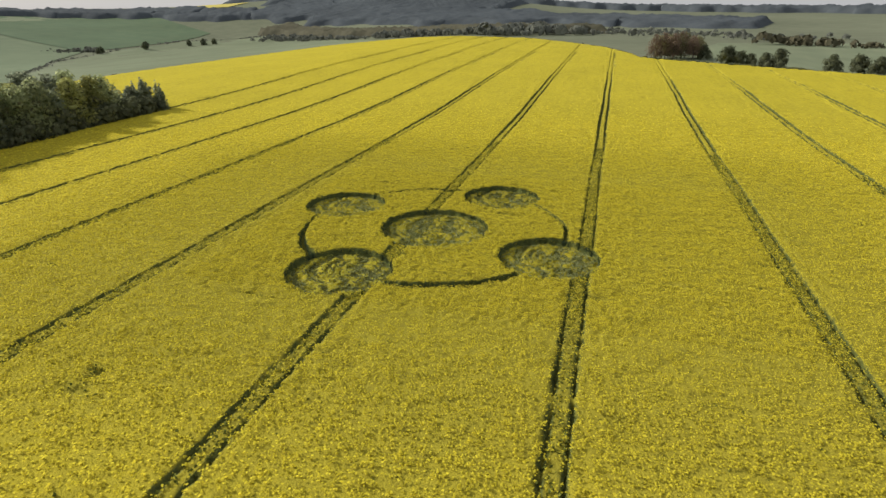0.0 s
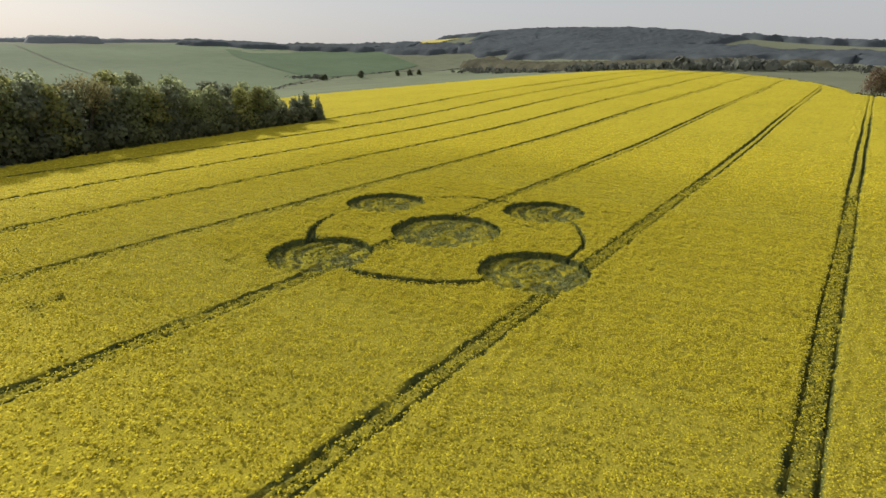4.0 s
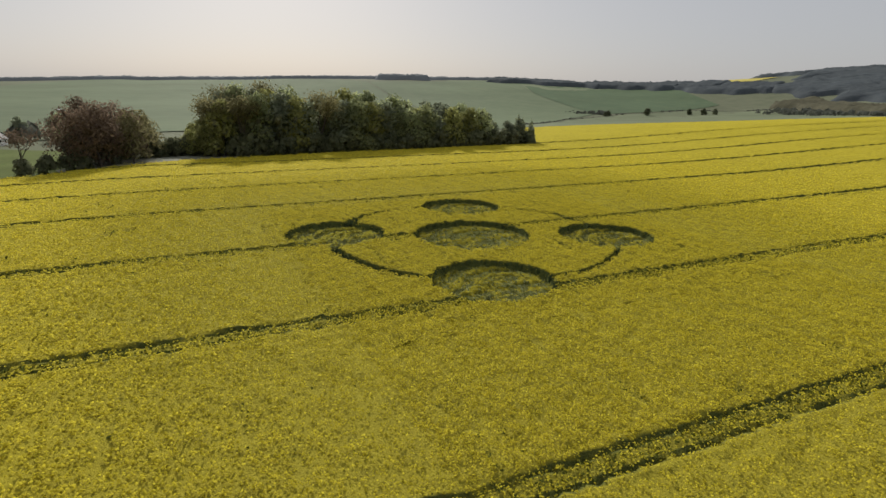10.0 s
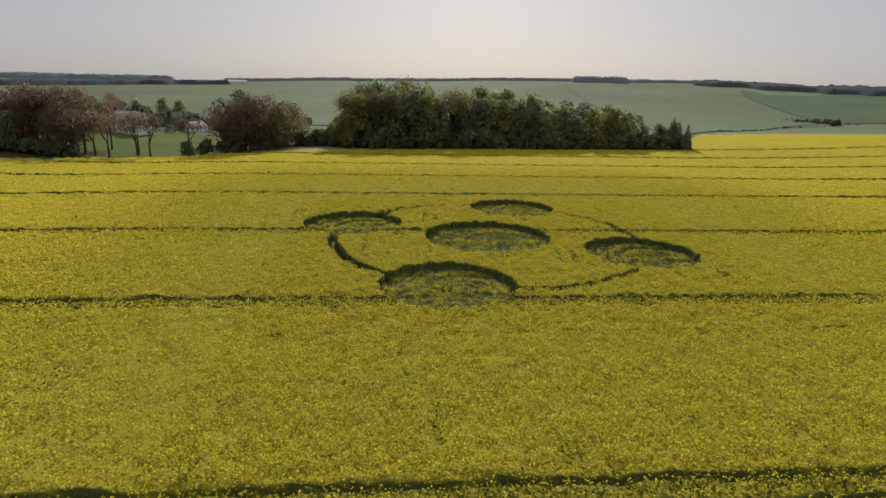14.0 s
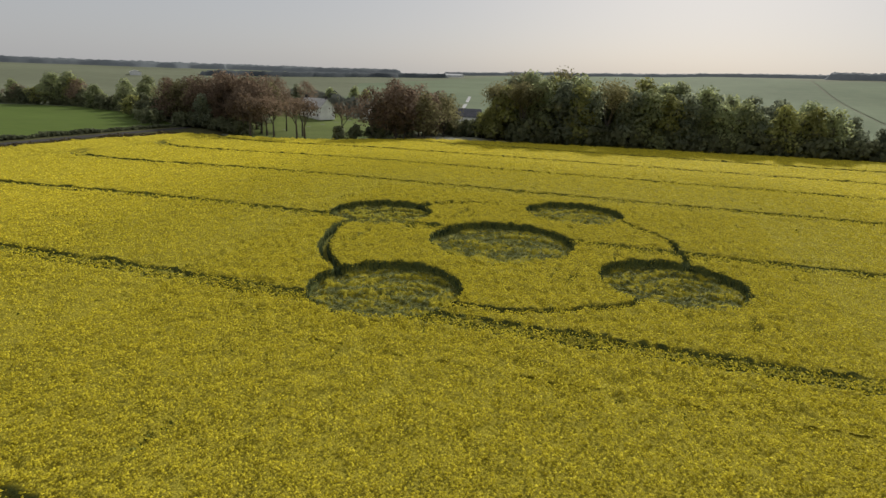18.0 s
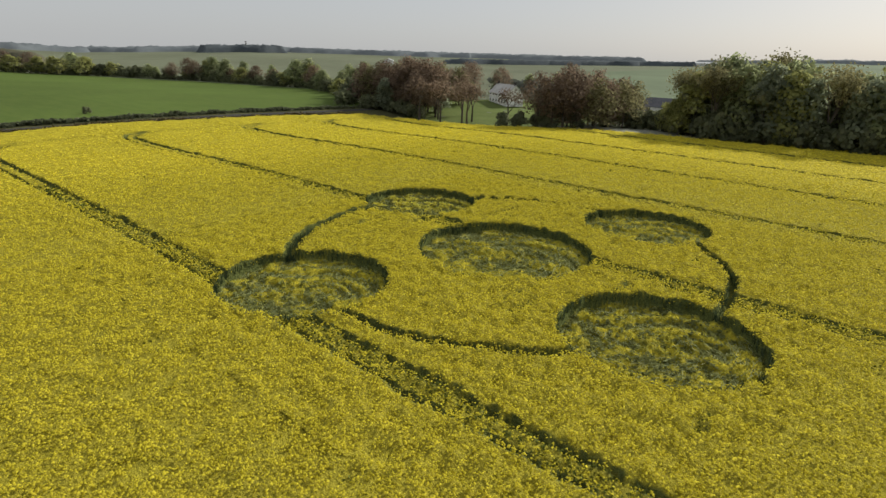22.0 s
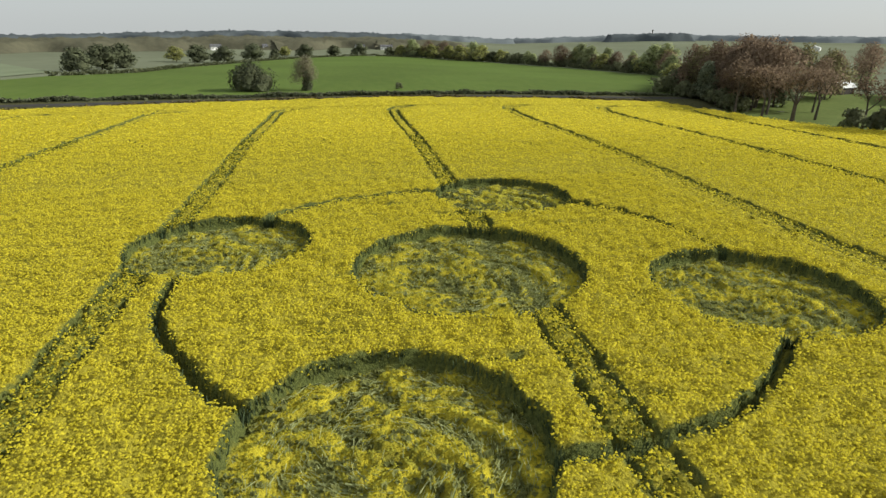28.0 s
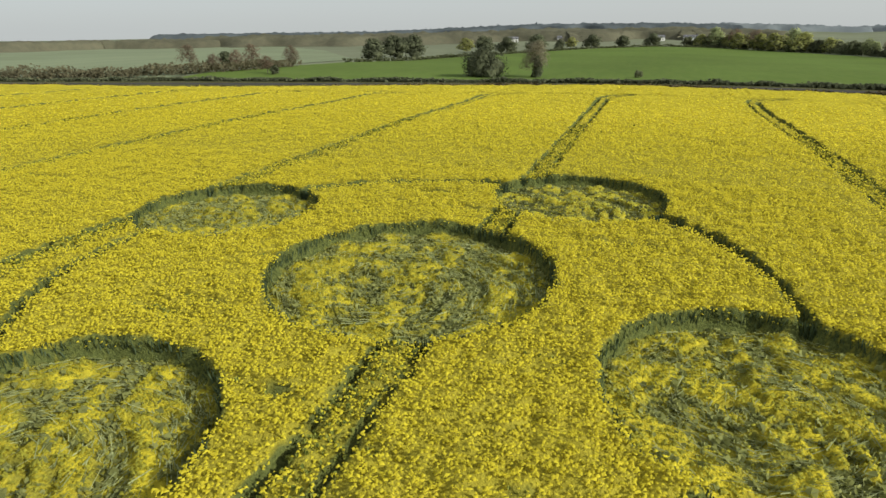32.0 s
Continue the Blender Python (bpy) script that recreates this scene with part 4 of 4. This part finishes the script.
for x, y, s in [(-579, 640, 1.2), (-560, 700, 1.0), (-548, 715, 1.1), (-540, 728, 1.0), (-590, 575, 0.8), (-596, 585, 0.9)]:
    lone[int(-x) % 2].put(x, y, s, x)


# ---------------------------------------------------------------- far woods, one mesh each
def woodland(name, line, width, n, size, mat, label, seed, drop=0.0, m=16, clump=0.5):
    """A belt of crowns along a line, seen from far away."""
    rs = np.random.RandomState(seed)
    line = np.array(line, float)
    seg = np.linalg.norm(np.diff(line, axis=0), axis=1)
    acc = np.concatenate([[0], np.cumsum(seg)])
    s = rs.uniform(0, acc[-1], n)
    x = np.interp(s, acc, line[:, 0]) + rs.normal(0, width, n)
    y = np.interp(s, acc, line[:, 1]) + rs.normal(0, width, n)
    z = ground_z(x, y) - drop
    r = size * (0.45 + 0.8 * rs.uniform(0, 1, n) ** 1.6) * (0.75 + 0.35 * waves(s / size, s * 0, 40.0, seed))
    lobes = np.stack([x, y, z + r * 0.8, r, r], -1)
    big = []
    for k in range(0, 1):
        rep = np.repeat(lobes, m, axis=0)
        d = rs.normal(0, 1, (len(rep), 3))
        d /= np.linalg.norm(d, axis=1)[:, None]
        d[:, 2] = np.abs(d[:, 2]) * 1.0 - 0.35
        P = rep[:, :3] + d * rep[:, 3:4] * rs.uniform(0.8, 1.05, (len(rep), 1))
        u = np.cross(d, rs.normal(0, 1, d.shape))
        u /= np.linalg.norm(u, axis=1)[:, None]
        w = np.cross(d, u)
        q = rep[:, 3:4] * clump * rs.uniform(0.6, 1.2, (len(rep), 1))
        big.append(np.stack([P - u * q - w * q * 0.5, P + u * q * 0.4 - w * q, P + u * q + w * q * 0.6, P - u * q * 0.3 + w * q], 1).reshape(-1, 3))
    v = np.concatenate(big)
    ob = mesh_np(name, v, np.arange(len(v)).reshape(-1, 4), mat)
    return tagged(ob, label, "woodland", kind="stuff")


def canopy_belt(name, line, half, height, mat, label, seed, step=5.0):
    """A closed wood seen from far away: a lumpy canopy over a strip of ground, steep at its edges."""
    line = np.array(line, float)
    acc = np.concatenate([[0], np.cumsum(np.linalg.norm(np.diff(line, axis=0), axis=1))])
    sa = np.arange(0, acc[-1] + step, step)
    cx, cy = np.interp(sa, acc, line[:, 0]), np.interp(sa, acc, line[:, 1])
    tx, ty = np.gradient(cx), np.gradient(cy)
    ln = np.hypot(tx, ty) + 1e-9
    nx, ny = -ty / ln, tx / ln
    k = max(5, int(2 * half / step))
    u = np.linspace(-1, 1, k)
    wob = 1 + 0.35 * waves(sa, sa * 0, 90.0, seed)
    X = cx[:, None] + nx[:, None] * u[None] * half * wob[:, None]
    Y = cy[:, None] + ny[:, None] * u[None] * half * wob[:, None]
    end = smooth01(np.minimum(sa, acc[-1] - sa) / 12.0)[:, None]
    edge = smooth01((1 - np.abs(u)) / 0.25)[None]
    tall = 0.78 + 0.10 * waves(X, Y, 55.0, seed) + 0.15 * waves(X, Y, 13.0, seed + 3)
    Z = ground_z(X, Y) - 0.5 + height * np.clip(tall, 0.12, 1.4) * edge * end
    n0, n1 = X.shape
    i, j = np.meshgrid(np.arange(n0 - 1), np.arange(n1 - 1), indexing="ij")
    i, j = i.ravel(), j.ravel()
    f = np.stack([i * n1 + j, (i + 1) * n1 + j, (i + 1) * n1 + j + 1, i * n1 + j + 1], -1)
    ob = mesh_np(name, np.stack([X, Y, Z], -1).reshape(-1, 3), f, mat, smooth=True)
    return tagged(ob, label, "woodland", kind="stuff")


woodland("valley_field_hedge", [(-422, 332), (-563, 488), (-604, 620), (-604, 742), (-522, 818), (-375, 744)], 2.5, 420, 1.6, M_FARWOOD, "low dark hedge along the far side of the pale field", 21, m=8)
woodland("valley_copse", [(-640, 560), (-615, 590)], 8, 60, 4, M_FARWOOD, "low copse in the dip of the green field", 22)
woodland("far_hedge_trees", [(-110, 640), (-300, 710), (-480, 770)], 10, 260, 6, M_FARWOOD, "belt of dull green trees behind the pale field", 1)
woodland("far_valley_trees", [(-110, 640), (-40, 720), (60, 720), (160, 640)], 30, 320, 6, M_FARWOOD, "scattered trees in the valley behind the hill", 2)
woodland("wood_strip", [(130, 560), (330, 500), (520, 440)], 9, 300, 7, M_FARBROWN, "brown strip of wood behind the pale field", 3)
woodland("west_farm_trees", [(-215, -20), (-240, -60), (-330, -130)], 12, 90, 5, M_FARWOOD, "dull green trees round the far barns", 13)

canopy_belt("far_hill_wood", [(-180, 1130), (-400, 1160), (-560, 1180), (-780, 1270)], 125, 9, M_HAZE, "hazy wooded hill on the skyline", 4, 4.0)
canopy_belt("south_wood", [(430, -430), (220, -530), (80, -610), (-60, -650), (-180, -640)], 90, 11, M_BROWNWOOD, "brown spring woodland on the southern rise", 5, 4.0)
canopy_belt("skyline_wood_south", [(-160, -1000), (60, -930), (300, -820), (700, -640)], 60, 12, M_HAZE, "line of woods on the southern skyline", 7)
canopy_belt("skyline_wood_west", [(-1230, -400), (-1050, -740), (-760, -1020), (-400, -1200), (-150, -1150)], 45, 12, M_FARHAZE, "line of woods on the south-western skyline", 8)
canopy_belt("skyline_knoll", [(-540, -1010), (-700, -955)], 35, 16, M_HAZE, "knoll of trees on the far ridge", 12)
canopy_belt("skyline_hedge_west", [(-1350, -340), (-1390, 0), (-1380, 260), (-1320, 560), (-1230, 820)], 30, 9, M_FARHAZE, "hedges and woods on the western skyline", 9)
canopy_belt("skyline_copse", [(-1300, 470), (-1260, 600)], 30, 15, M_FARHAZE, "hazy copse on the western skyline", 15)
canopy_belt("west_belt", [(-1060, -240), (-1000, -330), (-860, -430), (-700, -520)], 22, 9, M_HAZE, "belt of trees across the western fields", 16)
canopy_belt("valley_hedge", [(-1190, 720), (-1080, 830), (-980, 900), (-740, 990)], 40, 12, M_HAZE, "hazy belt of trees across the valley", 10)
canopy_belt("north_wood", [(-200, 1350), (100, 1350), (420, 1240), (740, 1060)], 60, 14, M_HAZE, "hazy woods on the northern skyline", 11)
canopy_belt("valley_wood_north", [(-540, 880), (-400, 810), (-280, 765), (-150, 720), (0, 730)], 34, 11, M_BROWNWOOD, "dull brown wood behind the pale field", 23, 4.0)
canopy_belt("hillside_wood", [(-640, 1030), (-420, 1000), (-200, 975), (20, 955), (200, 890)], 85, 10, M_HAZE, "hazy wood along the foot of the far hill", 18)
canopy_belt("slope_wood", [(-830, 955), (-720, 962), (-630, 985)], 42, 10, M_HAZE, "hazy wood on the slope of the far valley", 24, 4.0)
canopy_belt("south_thicket", [(520, -160), (470, -330), (380, -450), (250, -530)], 45, 9, M_BROWNWOOD, "brown leafless wood behind the pale pasture", 17, 3.0)


# ---------------------------------------------------------------- lane, verges and yard
drape("verge", [(160, -6), (72, -16), (29, -27), (-22, -34), (-75, -33), (-98, -32), (-104, -24), (-112, -26), (-122, -48), (-112, -47), (-60, -45), (-10, -42), (40, -38), (98, -33), (160, -24)], 6, 0.06, M_VERGE, "brown weedy verge between the rape and the lane", "verge")
drape("lane", [(160, -20), (95, -29.5), (40, -35), (-10, -39.6), (-60, -42), (-112, -45), (-150, -50), (-150, -47.5), (-112, -42.6), (-60, -39.6), (-10, -37.2), (40, -32.6), (95, -27), (160, -17.5)], 6, 0.12, M_ROAD, "narrow grey lane behind the rape field", "lane")
drape("lawn", [(-105, -22), (-113, 8), (-119, 16), (-175, 14), (-205, -40), (-160, -62), (-140, -50), (-122, -46), (-112, -26)], 6, 0.08, M_GRASS, "bright green lawn under the trees", "lawn")
drape("chalk_strip", [(-118, 12), (-125, 23), (-132, 40), (-136, 60), (-142, 60), (-146, 40), (-141, 20), (-127, 9)], 4, 0.45, M_STRIP, "pale chalky strip at the foot of the wood", "track")
drape("chalk_track", [(-226, 15), (-290, -5), (-460, -43), (-460, -40.5), (-290, -2.5), (-226, 17.5)], 40, 0.8, M_CHALK, "white chalk track climbing the far field", "track")


def hedge(name, line, width, height, n, mat, label, seed, size=0.5):
    """A low hedge as leaf clumps over a line."""
    rs = np.random.RandomState(seed)
    line = np.array(line, float)
    acc = np.concatenate([[0], np.cumsum(np.linalg.norm(np.diff(line, axis=0), axis=1))])
    s = rs.uniform(0, acc[-1], n)
    x = np.interp(s, acc, line[:, 0]) + rs.normal(0, width * 0.4, n)
    y = np.interp(s, acc, line[:, 1]) + rs.normal(0, width * 0.4, n)
    hh = height * (0.75 + 0.35 * waves(s, s * 0, 14.0, seed))
    P = np.stack([x, y, ground_z(x, y) + np.clip(rs.uniform(0, 1, n) ** 0.7 * hh, 0.05, None)], -1)
    v, q = tufts(rs, P, size * rs.uniform(0.6, 1.4, n), 1.4)
    return tagged(mesh_np(name, v, q, mat), label, "hedge", kind="stuff")


hedge("hedgerow_base", [(-110, -56), (-146, -95), (-172, -158), (-170, -262), (-137, -338), (-112, -368), (-60, -410)], 4.0, 4.2, 9000, M_BUSH, "dense dark hedgerow bottom along the wheat", 46, 0.8)
hedge("wood_understorey", [(-152, 26), (-150, 46), (-144, 64), (-146, 110), (-148, 159)], 4.0, 5.0, 8000, M_BUSH, "dark undergrowth at the foot of the wood", 47, 0.8)
hedge("lane_hedge", [(160, -24), (98, -33), (40, -38), (-10, -42), (-60, -45), (-112, -48)], 1.2, 1.0, 9000, M_THORN, "low dark hedge along the far side of the lane", 41)
hedge("lane_scrub", [(165, -27), (140, -32), (118, -38), (100, -44), (90, -56), (86, -80)], 5.0, 3.4, 6500, M_SCRUB, "brown leafless scrub along the lane", 48, 0.45)
hedge("field_bank", [(160, -10), (72, -19), (29, -30), (-22, -37), (-75, -36), (-100, -35)], 1.6, 1.1, 9000, M_CORE_TUFT, "dead brown grass along the edge of the rape", 42, 0.4)
hedge("north_hedge", [(19, 368), (44, 352), (72, 335), (130, 301), (190, 272)], 1.3, 1.6, 3000, M_BUSH, "dark hedge along the northern field edge", 43, 0.8)
hedge("crest_hedge", [(-290, 252), (-289, 330), (-287, 400), (-278, 480), (-273, 550), (-202, 622), (-150, 581), (-70, 546), (-5, 451), (14, 396)], 1.0, 1.1, 3500, M_CORE_TUFT, "thin brown hedge over the crest of the hill", 44, 0.8)
hedge("green_field_hedge", [(82, -110), (62, -135), (58, -200), (40, -285), (10, -350), (-34, -395), (-80, -390)], 1.5, 1.6, 2500, M_BUSH, "dark hedge at the back of the wheat field", 45, 0.9)


# ---------------------------------------------------------------- buildings
M_TILE = two_tone("weathered_tile", (0.42, 0.41, 0.39), (0.60, 0.58, 0.55), 3.0, 0.4)
def box(bm, x0, y0, z0, x1, y1, z1):
    v = [bm.verts.new(p) for p in ((x0, y0, z0), (x1, y0, z0), (x1, y1, z0), (x0, y1, z0), (x0, y0, z1), (x1, y0, z1), (x1, y1, z1), (x0, y1, z1))]
    for f in ((3, 2, 1, 0), (4, 5, 6, 7), (0, 1, 5, 4), (1, 2, 6, 5), (2, 3, 7, 6), (3, 0, 4, 7)):
        bm.faces.new([v[i] for i in f])


def house(x, y, turn, w, d, eaves, ridge, wall_mat, roof_mat, label, category="house", windows=True, chimneys=1, sink=0.3):
    """Walls with gables, a pitched roof with overhang, windows, a door and chimneys."""
    root = new("house" if category == "house" else "barn")
    root.matrix_basis = pose(x, y, gz(x, y) - sink, 0, 0, turn)
    bm = bmesh.new()
    pts = [(-w / 2, -d / 2, 0), (w / 2, -d / 2, 0), (w / 2, d / 2, 0), (-w / 2, d / 2, 0)]
    lo = [bm.verts.new(p) for p in pts]
    hi = [bm.verts.new((p[0], p[1], eaves)) for p in pts]
    ga, gb = bm.verts.new((-w / 2, 0, ridge)), bm.verts.new((w / 2, 0, ridge))
    bm.faces.new((lo[0], lo[1], hi[1], hi[0]))
    bm.faces.new((lo[2], lo[3], hi[3], hi[2]))
    bm.faces.new((lo[1], lo[2], hi[2], gb, hi[1]))
    bm.faces.new((lo[3], lo[0], hi[0], ga, hi[3]))
    part("wall", bm, wall_mat, root)
    for sgn in (-1, 1):
        bm = bmesh.new()
        o, t = 0.4, 0.18
        k = (ridge - eaves) / (d / 2)
        e = (-w / 2 - o, w / 2 + o)
        a = [(e[0], sgn * (d / 2 + o), eaves - o * k), (e[1], sgn * (d / 2 + o), eaves - o * k), (e[1], 0, ridge), (e[0], 0, ridge)]
        b0 = [bm.verts.new((p[0], p[1], p[2] + 0.02)) for p in a]
        b1 = [bm.verts.new((p[0], p[1], p[2] + 0.02 + t)) for p in a]
        bm.faces.new(b0)
        bm.faces.new(b1)
        for i in range(4):
            bm.faces.new((b0[i], b0[(i + 1) % 4], b1[(i + 1) % 4], b1[i]))
        bmesh.ops.recalc_face_normals(bm, faces=bm.faces)
        roof = part("roof", bm, roof_mat, root)
        if sgn < 0:
            for c in range(chimneys):
                bm = bmesh.new()
                cx = (-w / 2 + 0.7) if c == 0 else (w / 2 - 0.7)
                box(bm, cx - 0.4, -0.35, ridge - 0.8, cx + 0.4, 0.35, ridge + 1.1)
                box(bm, cx - 0.5, -0.45, ridge + 1.1, cx + 0.5, 0.45, ridge + 1.25)
                part("chimney", bm, M_BRICK, roof)
    if windows:
        n = max(2, int(w / 2.6))
        for side in (-1, 1):
            for level in ((1.0,) if eaves < 3.4 else (1.0, 3.5)):
                for i in range(n):
                    cx = -w / 2 + (i + 0.5) * w / n
                    door = level == 1.0 and i == n // 2 and side == 1
                    bm = bmesh.new()
                    yy = side * (d / 2 + 0.02)
                    hh = 2.0 if door else 1.1
                    zz = 0.3 if door else level + 0.3
                    box(bm, cx - 0.5, yy - 0.04, zz, cx + 0.5, yy + 0.04, zz + hh)
                    fr = part("door" if door else "window", bm, M_BRICK if door else M_WALL, root)
                    if not door:
                        bm = bmesh.new()
                        box(bm, cx - 0.42, yy - 0.055, zz + 0.08, cx + 0.42, yy + 0.055, zz + hh - 0.08)
                        part("pane", bm, M_GLASS, fr)
    return tagged(root, label, category)


house(-182, -38, 62, 16, 7.5, 4.8, 8.2, M_WALL, M_TILE, "white farmhouse with a weathered tiled roof behind bare trees", chimneys=2)
house(-206, -22, 160, 8, 5, 2.6, 4.4, M_WALL, M_TILE, "small white outbuilding with a tiled roof", windows=True, chimneys=0)
house(-172, -54, 20, 8, 5.5, 2.6, 4.6, M_BRICK, M_PALEROOF, "low dark shed with a pale sheet roof", "barn", windows=False, chimneys=0)
house(-172, 20, 100, 12, 7, 3.6, 5.6, M_BRICK, M_SLATE, "dark boarded barn beside the wood", "barn", windows=False, chimneys=0)
house(-222, 15, 95, 17, 9, 2.4, 5.6, M_WALL, M_SLATE, "long barn with whitewashed walls and a slate roof", "barn", windows=False, chimneys=0)
for _x, _y, _t, _w in [(-1106, -290, 74, 36), (-1116, -246, 76, 48), (-606, -547, 45, 32)]:
    house(_x, _y, _t, _w, 14, 4, 6.5, M_PALEROOF, M_PALEROOF, "long white farm shed on the skyline", "barn", windows=False, chimneys=0)
for _x, _y, _t, _w in [(52, -520, 10, 16), (64, -540, -5, 12), (20, -530, 5, 14), (-40, -540, 15, 12), (-70, -560, 0, 16), (100, -500, 20, 12), (-190, -300, 30, 12)]:
    house(_x, _y, _t, _w * 0.8, 6, 3.6, 5.6, M_WALL, M_SLATE, "white village house among far trees", chimneys=1)


def mast(x, y, h):
    root = new("mast")
    root.matrix_basis = pose(x, y, gz(x, y) - 1)
    bm = bmesh.new()
    limb(bm, (0, 0, 0), (0, 0, h), 1.1, 0.5, 6)
    part("pole", bm, M_BARK, root)
    for k in (0.55, 0.75, 0.9):
        bm = bmesh.new()
        box(bm, -1.6, -0.4, h * k, 1.6, 0.4, h * k + 1.2)
        part("crossarm", bm, M_BARK, root)
    return tagged(root, "thin grey radio mast on the far ridge", "mast")


mast(-626, -977, 22)
